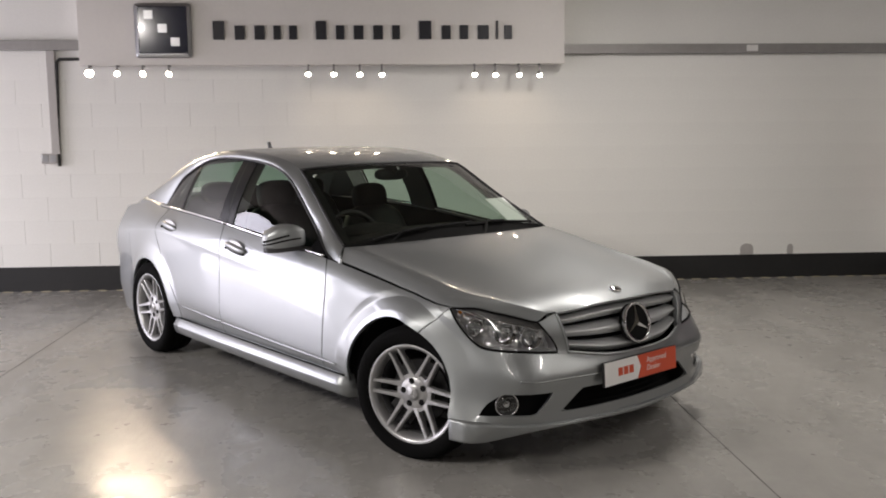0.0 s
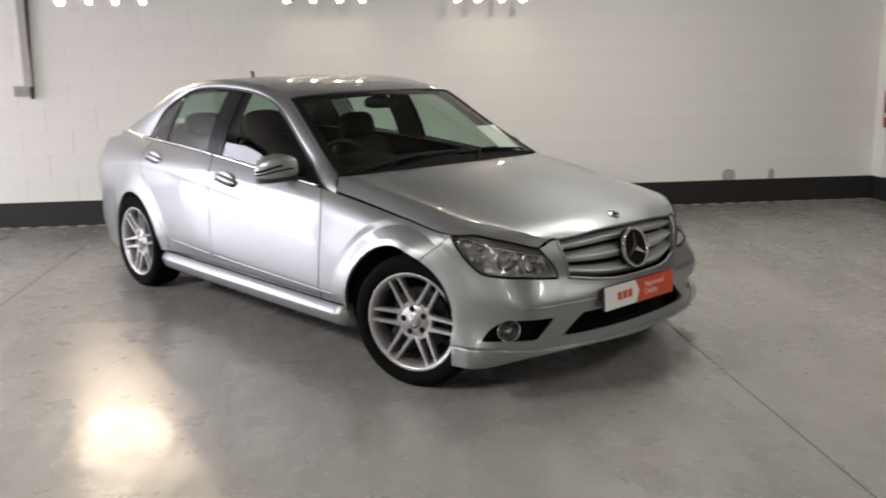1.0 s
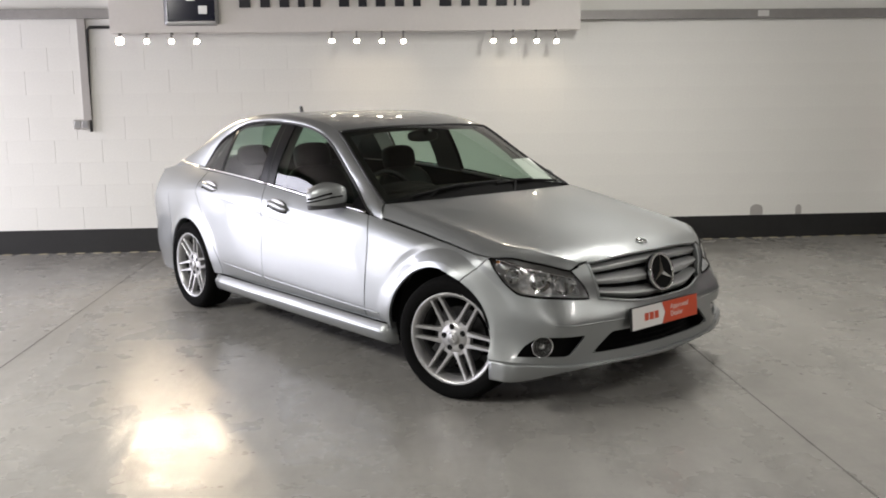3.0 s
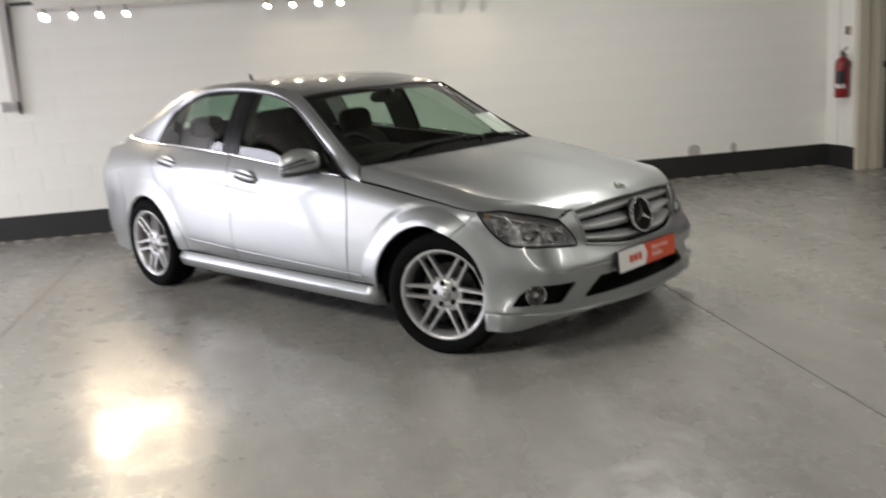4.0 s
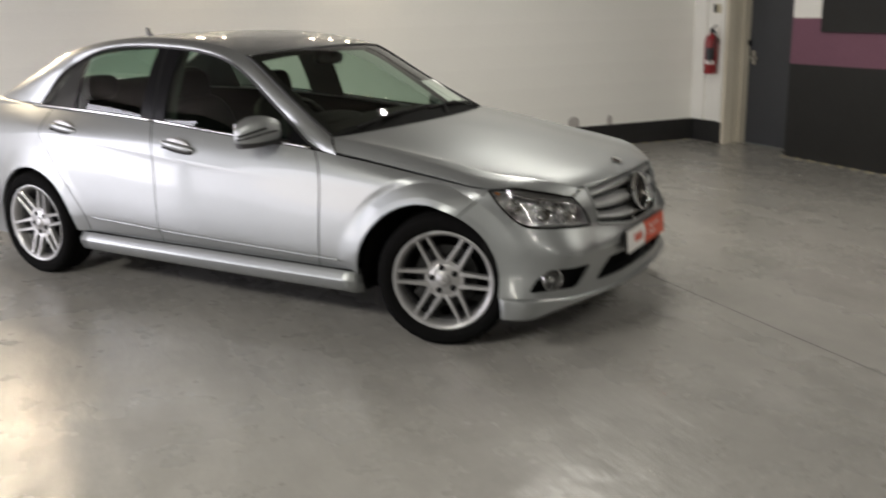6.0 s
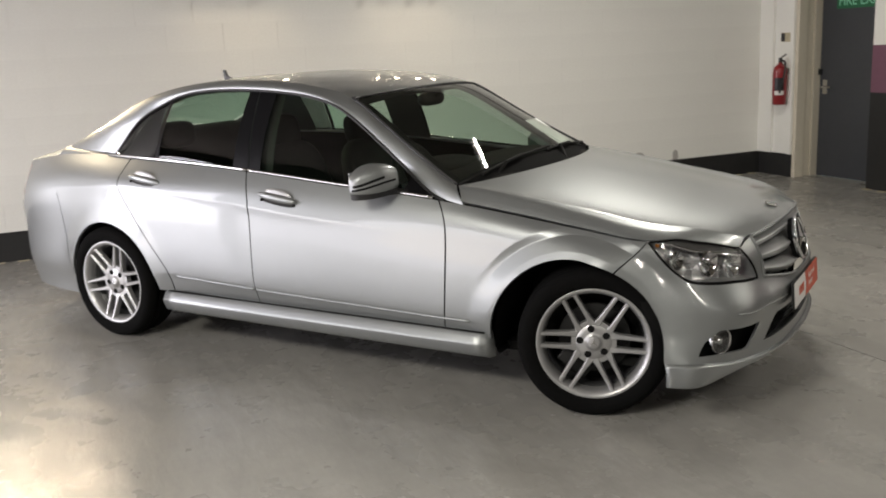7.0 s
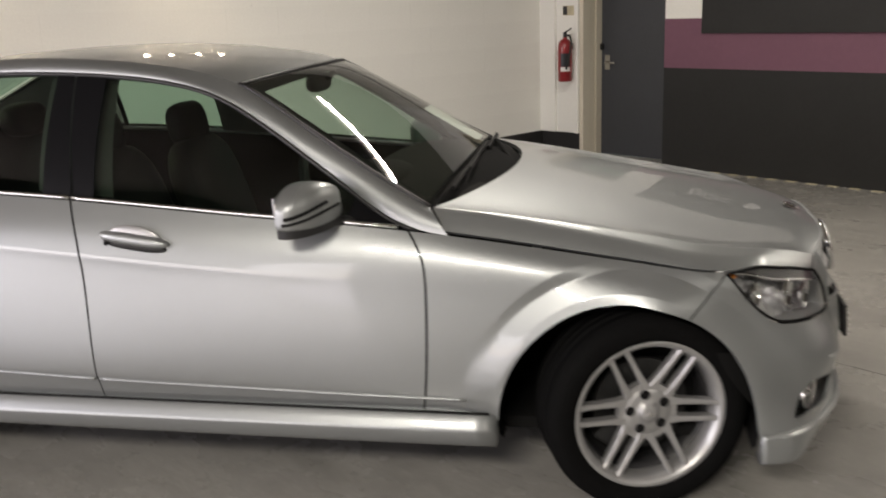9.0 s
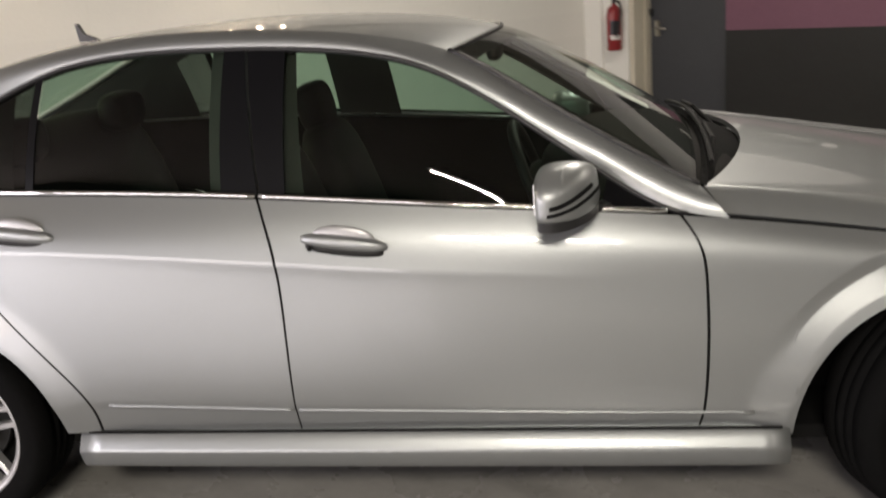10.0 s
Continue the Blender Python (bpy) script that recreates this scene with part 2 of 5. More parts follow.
def lettering(name, text, size, mat, parent, m, label="", depth=0.002):
    cu = bpy.data.curves.new(name, "FONT")
    cu.body, cu.size, cu.extrude = text, size, depth
    tmp = new("tmp_text", cu)
    me = bpy.data.meshes.new_from_object(tmp.evaluated_get(bpy.context.evaluated_depsgraph_get()))
    bpy.data.objects.remove(tmp)
    bpy.data.curves.remove(cu)
    me.materials.clear()
    me.materials.append(M[mat])
    ob = new(name, me)
    ob.parent, ob.matrix_basis = parent, m
    if label:
        ob["label"] = label
    return ob


# ---- room ----
WALL_Y, WALL_X, LEFT_X, BACK_Y, TOP = 9.935, 5.12, -7.5, -8.0, 3.5


def structure(name, bm, mat, label, category):
    return tagged(part(name, bm, mat, None), label, category, kind="structure")


floor = structure("floor", box(LEFT_X - 0.2, WALL_X + 0.5, BACK_Y - 0.2, WALL_Y + 0.2, -0.2, 0.0), "floor", "polished grey concrete floor with saw-cut joints", "floor")
for x in (-6.35, -2.37, 1.60):
    part("floor_joint", box(x - 0.003, x + 0.003, BACK_Y, WALL_Y, -0.02, 0.0012), "joint", floor)
wall_north = structure("wall_north", box(LEFT_X - 0.2, WALL_X + 0.2, WALL_Y + 0.003, WALL_Y + 0.2, 0, TOP), "wall", "white painted blockwork wall", "wall")
part("upper_wall", box(LEFT_X, WALL_X, WALL_Y - 0.004, WALL_Y + 0.003, 2.275, TOP), "wall", wall_north)
wall_south = structure("wall_south", box(LEFT_X - 0.2, WALL_X + 0.2, BACK_Y - 0.2, BACK_Y, 0, TOP), "wall", "plain white painted wall", "wall")
wall_east = structure("wall_east", box(WALL_X, WALL_X + 0.4, BACK_Y, 8.50, 0, TOP), "wall", "white wall with a purple band over black paint", "wall")
part("wall_panel", box(WALL_X, WALL_X + 0.4, 9.45, WALL_Y, 0, TOP), "wall", wall_east)
part("wall_panel", box(WALL_X, WALL_X + 0.4, 8.50, 9.45, 2.08, TOP), "wall", wall_east)
part("black_band", box(WALL_X - 0.004, WALL_X, BACK_Y, 8.50, 0, 0.888), "black", wall_east, "black painted lower wall")
part("purple_band", box(WALL_X - 0.004, WALL_X, BACK_Y, 8.50, 0.888, 1.31), "purple", wall_east, "dusky purple painted band")
# unseen left wall, added dark for the car's reflections; its openings let daylight in
OPENINGS = ((2.4, 7.2, 1.95, 84), (7.45, 9.85, 3.1, 150))
wall_west = structure("wall_west", box(LEFT_X - 0.2, LEFT_X, BACK_Y, OPENINGS[0][0], 0, TOP), "west", "unseen dark wall added for reflections, with two openings for daylight", "wall")
part("wall_panel", box(LEFT_X - 0.2, LEFT_X, 7.2, 7.45, 0, TOP), "west", wall_west)
part("wall_panel", box(LEFT_X - 0.2, LEFT_X, 9.85, WALL_Y, 0, TOP), "west", wall_west)
for y0, y1, z1, _ in OPENINGS:
    part("wall_panel", box(LEFT_X - 0.2, LEFT_X, y0, y1, z1, TOP), "west", wall_west)
# ceiling out of view, its brown chosen for what the car's paint reflects
ceiling = structure("ceiling", box(LEFT_X - 0.2, WALL_X + 0.5, BACK_Y - 0.2, WALL_Y + 0.2, TOP, TOP + 0.1), "upper", "unseen ceiling, brown for the car's reflections", "ceiling")
ground = structure("ground", box(-60, LEFT_X - 0.2, -40, 50, -0.2, -0.02), "joint", "asphalt yard outside the doorway", "ground")

baseboard = structure("baseboard", box(LEFT_X, WALL_X, WALL_Y - 0.012, WALL_Y, 0, 0.232), "black", "black painted skirting band", "skirting")
part("skirting_return", box(WALL_X - 0.012, WALL_X, 9.45, WALL_Y - 0.012, 0, 0.232), "black", baseboard)

# ---- lights of the place ----
def strip_light(x, y, length, turn, watts):
    ob = thing("ceiling_light", "white fluorescent batten light out of view under the ceiling", "ceiling light", pose(x, y, 3.2, 0, 0, turn), group="ceiling battens")
    part("housing", box(-length / 2, length / 2, -0.06, 0.06, 0.03, 0.09, 0.01), "white", ob)
    part("tube", cyl(0.014, length - 0.08, pose(0, 0, 0, 0, 90, 0), 12), "tube_glow", ob, "glowing fluorescent tube")
    part("hanger", box(-0.01, 0.01, -0.01, 0.01, 0.09, TOP - 3.2), "steel", ob)
    area_lamp("batten_lamp", pose(x, y, 3.17, 0, 0, turn), length, 0.06, watts, (1.0, 0.97, 0.90))


# the 218 W batten shows in reflections; the other three are added fill
for x, y, watts in ((0.0, -2.5, 28), (-3.95, 3.2, 218), (-0.4, 0.4, 23), (4.0, 3.4, 42)):
    strip_light(x, y, 1.8, 90, watts)
strip_light(2.0, 6.92, 1.5, 90, 50)
# area lamps in the unseen openings stand for daylight from the left
for y0, y1, z1, watts in OPENINGS:
    area_lamp("doorway_daylight", look((LEFT_X - 0.05, (y0 + y1) / 2, z1 / 2), (0, (y0 + y1) / 2 - 0.6, 0.4 * z1)), y1 - y0, z1, watts, (0.96, 0.925, 1.03))


# ---- car body surface ----
def spline_matrix(t):
    """Second derivatives of a natural cubic spline as a linear map of its values."""
    n = len(t)
    h = np.diff(t)
    a, b = np.eye(n), np.zeros((n, n))
    for i in range(1, n - 1):
        a[i, i - 1], a[i, i], a[i, i + 1] = h[i - 1] / 6, (h[i - 1] + h[i]) / 3, h[i] / 6
        b[i, i - 1], b[i, i], b[i, i + 1] = 1 / h[i - 1], -1 / h[i - 1] - 1 / h[i], 1 / h[i]
    return np.linalg.solve(a, b)


def spline_at(t, p, x, d=None):
    """Values at x of the spline through p (knots along axis 0)."""
    t, p, x = np.asarray(t, float), np.asarray(p, float), np.asarray(x, float)
    m = np.tensordot(spline_matrix(t) if d is None else d, p, 1)
    i = np.clip(np.searchsorted(t, x) - 1, 0, len(t) - 2)
    h = t[i + 1] - t[i]
    shape = x.shape + (1,) * (p.ndim - 1)
    a, b, h = ((t[i + 1] - x) / h).reshape(shape), ((x - t[i]) / h).reshape(shape), h.reshape(shape)
    return a * p[i] + b * p[i + 1] + ((a ** 3 - a) * m[i] + (b ** 3 - b) * m[i + 1]) * h * h / 6


# knots along each loop: nose centre, nose, grille corner, lamp, bumper joint, front axle, door, mid door, door, rear door end, rear axle, rear joint, tail corner, tail, tail centre
T = np.array([0, 0.21, 0.42, 0.66, 0.90, 1.15, 1.78, 2.28, 2.84, 3.62, 4.0, 4.4, 4.9, 5.25, 5.63])
V = np.array([0, 0.09, 0.16, 0.28, 0.42, 0.53, 0.66])
LX = [
    [0.675, 0.665, 0.625, 0.51, 0.385, 0.0, -0.632, -1.15, -1.69, -2.27, -2.76, -3.10, -3.68, -3.80, -3.83],
    [0.675, 0.665, 0.62, 0.515, 0.365, 0.0, -0.632, -1.15, -1.69, -2.27, -2.76, -3.10, -3.70, -3.82, -3.85],
    [0.67, 0.66, 0.615, 0.515, 0.25, 0.0, -0.622, -1.15, -1.69, -2.28, -2.76, -3.12, -3.71, -3.84, -3.87],
    [0.685, 0.675, 0.625, 0.515, 0.12, 0.0, -0.61, -1.15, -1.69, -2.40, -2.80, -3.15, -3.71, -3.85, -3.88],
    [0.685, 0.67, 0.60, 0.49, 0.155, 0.0, -0.61, -1.15, -1.695, -2.60, -2.90, -3.2, -3.69, -3.81, -3.84],
    [0.655, 0.645, 0.585, 0.465, 0.21, 0.0, -0.62, -1.15, -1.712, -2.62, -2.92, -3.25, -3.67, -3.79, -3.82],
    [0.615, 0.605, 0.545, 0.43, 0.245, 0.0, -0.667, -1.15, -1.746, -2.60, -2.94, -3.25, -3.66, -3.78, -3.81],
]
LY = [
    [0, 0.25, 0.49, 0.71, 0.855, 0.85, 0.84, 0.84, 0.84, 0.845, 0.85, 0.81, 0.66, 0.36, 0],
    [0, 0.25, 0.48, 0.71, 0.855, 0.86, 0.855, 0.858, 0.86, 0.865, 0.865, 0.82, 0.67, 0.37, 0],
    [0, 0.25, 0.48, 0.70, 0.86, 0.868, 0.868, 0.875, 0.88, 0.88, 0.875, 0.83, 0.68, 0.37, 0],
    [0, 0.25, 0.47, 0.69, 0.86, 0.868, 0.868, 0.88, 0.885, 0.885, 0.872, 0.825, 0.68, 0.37, 0],
    [0, 0.22, 0.408, 0.65, 0.835, 0.85, 0.85, 0.865, 0.87, 0.865, 0.84, 0.81, 0.69, 0.36, 0],
    [0, 0.22, 0.42, 0.635, 0.80, 0.825, 0.835, 0.848, 0.855, 0.835, 0.80, 0.77, 0.66, 0.34, 0],
    [0, 0.22, 0.433, 0.62, 0.76, 0.775, 0.795, 0.805, 0.805, 0.765, 0.72, 0.69, 0.61, 0.32, 0],
]
LZ = [
    [0.215, 0.226, 0.228, 0.192, 0.184, 0.19, 0.20, 0.20, 0.20, 0.20, 0.20, 0.20, 0.20, 0.20, 0.20],
    [0.25, 0.25, 0.255, 0.26, 0.265, 0.27, 0.295, 0.30, 0.303, 0.31, 0.31, 0.30, 0.28, 0.27, 0.27],
    [0.335, 0.335, 0.34, 0.35, 0.36, 0.35, 0.35, 0.362, 0.376, 0.395, 0.40, 0.38, 0.36, 0.36, 0.36],
    [0.44, 0.44, 0.44, 0.46, 0.52, 0.50, 0.52, 0.54, 0.55, 0.57, 0.57, 0.56, 0.52, 0.52, 0.52],
    [0.50, 0.508, 0.535, 0.565, 0.63, 0.64, 0.675, 0.712, 0.757, 0.82, 0.80, 0.78, 0.70, 0.68, 0.68],
    [0.625, 0.625, 0.622, 0.645, 0.685, 0.71, 0.77, 0.805, 0.85, 0.905, 0.905, 0.88, 0.82, 0.82, 0.82],
    [0.728, 0.726, 0.704, 0.717, 0.728, 0.757, 0.852, 0.893, 0.945, 0.985, 0.99, 0.985, 0.935, 0.95, 0.955],
]
LOOPS = np.stack([np.array(LX), -np.array(LY), np.array(LZ)], -1)
TS = np.concatenate([-T[:0:-1], T])
FULL = np.concatenate([(LOOPS * np.array([1, -1, 1]))[:, :0:-1], LOOPS], 1).transpose(1, 0, 2)
DS, DV = spline_matrix(TS), spline_matrix(V)
ARCHES = ((-0.03, 0.285, 0.372), (-2.735, 0.285, 0.367))


def lamp_arch(s):
    return 0.011 * np.exp(-((np.abs(s) - 0.79) / 0.07) ** 2)


def skin(s, k):
    """The body's surface: s runs round the car from the nose (right side positive), k from the bottom loop 0 to the top loop 6."""
    s, k = np.broadcast_arrays(np.asarray(s, float), np.asarray(k, float))
    p = spline_at(TS, FULL, s.ravel(), DS)
    v = np.interp(k.ravel(), np.arange(7), V)
    i = np.clip(np.searchsorted(V, v) - 1, 0, 5)
    m = np.einsum("ij,njc->nic", DV, p)
    n = np.arange(len(v))
    h = V[i + 1] - V[i]
    a, b = ((V[i + 1] - v) / h)[:, None], ((v - V[i]) / h)[:, None]
    q = a * p[n, i] + b * p[n, i + 1] + ((a ** 3 - a) * m[n, i] + (b ** 3 - b) * m[n, i + 1]) * (h * h)[:, None] / 6
    side = np.sign(q[:, 1])
    # waist crease along the doors, fading out over the front wing
    fade = np.clip((-0.75 - q[:, 0]) / 0.7, 0, 1) * np.clip((q[:, 0] + 3.5) / 0.5, 0, 1)
    q[:, 1] += side * fade * 0.0075 * np.exp(-np.abs(k.ravel() - 4.25) / 0.42)
    # step along the foot of the doors
    q[:, 1] -= side * 0.0045 * np.clip((2.06 - k.ravel()) / 0.12, 0, 1) * np.clip((-0.42 - q[:, 0]) / 0.15, 0, 1) * np.clip((q[:, 0] + 2.35) / 0.15, 0, 1)
    # the doors tuck in below the moulding
    q[:, 1] -= side * 0.005 * np.clip((2.0 - k.ravel()) / 1.0, 0, 1) * np.clip((-0.45 - q[:, 0]) / 0.12, 0, 1) * np.clip((q[:, 0] + 2.32) / 0.12, 0, 1)
    # the wing's edge arches up over the headlamp
    q[:, 2] += lamp_arch(s.ravel()) * np.clip((k.ravel() - 4.6) / 1.4, 0, 1)
    # swollen wheel arches
    for cx, cz, r in ARCHES:
        away = np.hypot(q[:, 0] - cx, q[:, 2] - cz)
        over = np.clip(1.6 * (q[:, 2] - cz) / np.maximum(away, 0.1) - 0.6, 0, 1) if cx > -1 else 0.0
        away -= r
        # hollow above the flare, between it and the bonnet's edge
        q[:, 1] -= side * 0.0115 * over * np.clip(np.minimum((away - 0.028) / 0.057, (0.118 - away) / 0.033), 0, 1)
        w = (0.112 - 0.027 * over - away) / 0.10
        w = np.minimum(0.05 * np.logaddexp(0, w / 0.05), 0.96)
        q[:, 1] += side * 0.0165 * w * np.clip((np.abs(q[:, 1]) - 0.6) / 0.1, 0, 1) * np.clip((q[:, 2] - 0.2) / 0.2, 0, 1)
    return q.reshape(*s.shape, 3)


def arch_gap(q):
    return np.minimum(*[np.hypot(q[..., 0] - cx, q[..., 2] - cz) - r for cx, cz, r in ARCHES]) + 10.0 * (np.abs(q[..., 1]) < 0.5)


def polygon_gap(outline):
    """Signed distance to a convex outline in y and z, on the front of the car."""
    if sum(a[0] * b[1] - b[0] * a[1] for a, b in zip(outline, outline[1:] + outline[:1])) < 0:
        outline = outline[::-1]

    def gap(q):
        y, z = np.abs(q[..., 1]), q[..., 2]
        best = np.full(y.shape, -9.0)
        n = len(outline)
        for i in range(n):
            (y0, z0), (y1, z1) = outline[i], outline[(i + 1) % n]
            ln = math.hypot(y1 - y0, z1 - z0)
            best = np.maximum(best, ((z1 - z0) * (y - y0) - (y1 - y0) * (z - z0)) / ln)
        return best + 10.0 * (q[..., 0] < 0.2)
    return gap


def sheet(s, k, surface=None, holes=(), flange=0.018, inset=0.0):
    """A bmesh of the surface over a grid of s and k, with holes cut along the zero line of their distances and its edges folded inwards."""
    surface = surface or skin
    s, k = s.copy(), k.copy()
    q = surface(s, k)
    keep = np.ones((s.shape[0] - 1, s.shape[1] - 1), bool)
    for gap in holes:
        g = gap(q)
        inside = g < 0
        cell = inside[:-1, :-1] & inside[1:, :-1] & inside[:-1, 1:] & inside[1:, 1:]
        keep &= ~cell
        for _ in range(4):
            e = 1e-4
            gs, gk = (gap(surface(s + e, k)) - gap(q)) / e, (gap(surface(s, k + e)) - gap(q)) / e
            n2 = gs * gs + gk * gk + 1e-9
            step = np.where(inside, gap(q) / n2, 0)
            s, k = s - np.clip(step * gs, -0.05, 0.05), k - np.clip(step * gk, -0.4, 0.4)
            q = surface(s, k)
    bm = bmesh.new()
    used = np.zeros(s.shape, bool)
    for di, dj in ((0, 0), (1, 0), (0, 1), (1, 1)):
        used[di:di + keep.shape[0], dj:dj + keep.shape[1]] |= keep
    verts = {(i, j): bm.verts.new(q[i, j]) for i, j in np.argwhere(used)}
    for i, j in np.argwhere(keep):
        bm.faces.new((verts[i, j], verts[i + 1, j], verts[i + 1, j + 1], verts[i, j + 1]))
    fold(bm, flange)
    return bm


def fold(bm, flange, toward=Vector((-1.5, 0, 0.6))):
    """Turn normals outwards and fold the open edges inwards."""
    bm.normal_update()
    out = sum(f.normal.dot(f.calc_center_median() - toward) * f.calc_area() for f in bm.faces)
    if out < 0:
        bmesh.ops.reverse_faces(bm, faces=bm.faces)
        bm.normal_update()
    if flange:
        rim = [e for e in bm.edges if e.is_boundary]
        for e in rim:
            e.smooth = False
        nv = {v: v.normal.copy() for e in rim for v in e.verts}
        made = bmesh.ops.extrude_edge_only(bm, edges=rim)
        new_verts = [v for v in made["geom"] if isinstance(v, bmesh.types.BMVert)]
        for v in new_verts:
            src = next(e.other_vert(v) for e in v.link_edges if e.other_vert(v) in nv)
            v.co -= nv[src] * flange


def grid(s0, s1, k0, k1, ns, nk):
    """A grid of s and k; k0 and k1 may be functions of s."""
    s = np.linspace(s0, s1, ns)
    lo = np.array([k0(x) if callable(k0) else k0 for x in s])
    hi = np.array([k1(x) if callable(k1) else k1 for x in s])
    w = np.linspace(0, 1, nk)
    return np.repeat(s[:, None], nk, 1), lo[:, None] * (1 - w) + hi[:, None] * w


def coons(f, r, a, b, crown=0.0, nu=40, nv=50, extra=None, flange=0.015, shrink=0.0):
    """A patch between a front edge f(u), rear edge r(u), left edge a(v) and right edge b(v), with u and v from 0 to 1."""
    u, v = np.linspace(shrink, 1 - shrink, nu)[:, None, None], np.linspace(shrink, 1 - shrink, nv)[None, :, None]
    F, R = f(u[:, 0, 0])[:, None], r(u[:, 0, 0])[:, None]
    A, B = a(v[0, :, 0])[None], b(v[0, :, 0])[None]
    c = [np.asarray(e(np.array([w])))[0] for e, w in ((f, 0), (f, 1), (r, 0), (r, 1))]
    q = (1 - v) * F + v * R + (1 - u) * A + u * B - ((1 - u) * (1 - v) * c[0] + u * (1 - v) * c[1] + (1 - u) * v * c[2] + u * v * c[3])
    bulge = crown * 16 * u * (1 - u) * v * (1 - v)
    q[..., 2] += bulge[..., 0]
    if extra:
        q = extra(q, u[..., 0], v[..., 0])
    bm = bmesh.new()
    vs = [[bm.verts.new(q[i, j]) for j in range(nv)] for i in range(nu)]
    for i in range(nu - 1):
        for j in range(nv - 1):
            bm.faces.new((vs[i][j], vs[i + 1][j], vs[i + 1][j + 1], vs[i][j + 1]))
    fold(bm, flange)
    return bm


def curve(points, knots=None):
    """A smooth curve through points, for u from 0 to 1."""
    p = np.array(points, float)
    t = np.concatenate([[0], np.cumsum(np.linalg.norm(np.diff(p, axis=0), axis=1))])
    t = t / t[-1]
    d = spline_matrix(t)
    return lambda u: spline_at(t, p, np.asarray(u, float), d)


def flip(bm):
    """The same part on the other side of the car."""
    bmesh.ops.scale(bm, vec=(1, -1, 1), verts=bm.verts)
    bmesh.ops.reverse_faces(bm, faces=bm.faces)
    return bm


def both(name, make, mat, parent, label="", smooth=True):
    """A part on the right and its mirror image on the left."""
    return [part(name, make(), mat, parent, label, smooth), part(name, flip(make()), mat, parent, label, smooth)]


car = thing("car", "silver four-door saloon car with alloy wheels parked on the floor", "car", pose(0.757, 5.692, 0, 0, 0, -53.4))
G = 0.0028
S2A, S2B = T[2] * 0.97, T[2] * 1.09
LAMP_TOP = S2B + 0.052


def eased(x, knots, values):
    """A gentle line through a few knots."""
    return np.mean([np.interp(np.asarray(x, float) + d, knots, values) for d in (-0.014, -0.007, 0.0, 0.007, 0.014)], 0)


def hood_line(s):
    """The height index of the bonnet's edge, dipping over the inner end of the lamp."""
    return eased(np.abs(s), (0.0, 0.41, 0.455, 0.50, 0.54, 0.587, 0.662, 0.75, 0.80, 6.0), (6.0, 6.0, 5.84, 5.58, 5.60, 5.72, 5.87, 5.98, 6.0, 6.0))


def lamp_floor(s):
    """The height index of the lamp's lower edge: level, then steeply up to the outer tip."""
    return eased(np.abs(s), (0.0, 0.61, 0.70, 0.735, 0.765, 0.80, 0.84, 0.90, 0.95), (4.02, 4.02, 3.90, 3.88, 4.15, 4.62, 5.15, 5.97, 6.0))


FOG = [(0.495, 0.378), (0.575, 0.283), (0.785, 0.298), (0.748, 0.345), (0.70, 0.386)]
INTAKE = [(-1.0, 0.378), (-1.0, 0.272), (0.462, 0.288), (0.345, 0.378)]
fog_gap, intake_gap = polygon_gap(FOG[::-1]), polygon_gap(INTAKE[::-1])


def fog_hole(q):
    return fog_gap(q)


def intake_hole(q):
    return intake_gap(q)


# bumpers
def bumper_top(s):
    return 4.0 if abs(s) < S2A else lamp_floor(s) - 0.06


def arch_floor(s):
    """The height index at which the wheel arch cuts the body at s, or the foot of the wing."""
    ks = np.linspace(5.6, 1.0, 120)
    g = arch_gap(skin(np.full(120, s), ks))
    cut = np.argmax(g < 0)
    if not (g < 0).any():
        return 1.0
    return float(np.interp(0, [g[cut], g[cut - 1]], [ks[cut], ks[cut - 1]]))


def bumper_bm(ns=180, seam=2.6):
    """Rows that end at the wheel arch below the seam, columns from the seam or the arch up to the lamps above it."""
    def end(k):
        at = lambda x: float(arch_gap(skin(np.array([x]), np.array([k])))[0]) - 0.02 * min(max((1.3 - k) / 0.8, 0), 1)
        lo, hi = T[3], T[4] + 0.1
        if at(hi) >= 0:
            return hi
        for _ in range(26):
            mid = (lo + hi) / 2
            lo, hi = (mid, hi) if at(mid) > 0 else (lo, mid)
        return lo
    ks = np.linspace(0.45, seam, 50)
    ss = np.array([np.linspace(-e, e, ns) for e in (end(k) for k in ks)]).T
    bm = sheet(ss, np.repeat(ks[None], ns, 0), holes=(fog_hole, intake_hole), flange=0)
    tail = np.linspace(end(seam), T[4] - G, 30)[1:]
    cols = np.concatenate([-tail[::-1], np.linspace(-end(seam), end(seam), ns), tail])
    lo = np.array([seam if abs(x) <= end(seam) + 1e-9 else max(seam, arch_floor(abs(x))) for x in cols])[:, None]
    hi = np.array([bumper_top(x) for x in cols])[:, None]
    up = sheet(np.repeat(cols[:, None], 34, 1), lo + (np.maximum(hi, lo) - lo) * np.linspace(0, 1, 34)[None], flange=0)
    me = bpy.data.meshes.new("bumper_top")
    up.to_mesh(me)
    up.free()
    bm.from_mesh(me)
    bpy.data.meshes.remove(me)
    bmesh.ops.remove_doubles(bm, verts=bm.verts, dist=0.0002)
    fold(bm, 0.010)
    return bm


front_bumper = part("front_bumper", bumper_bm(), "paint", car, smooth=True)


def lamp_inner(w):
    return S2B + (LAMP_TOP - S2B) * w ** 1.3


def surround_grid():
    w = np.linspace(0, 1, 26)[None, :]
    s = S2A + (lamp_inner(w) - G - S2A) * np.linspace(0, 1, 12)[:, None]
    return s, 3.73 + (hood_line(s) - 0.03 - 3.73) * w


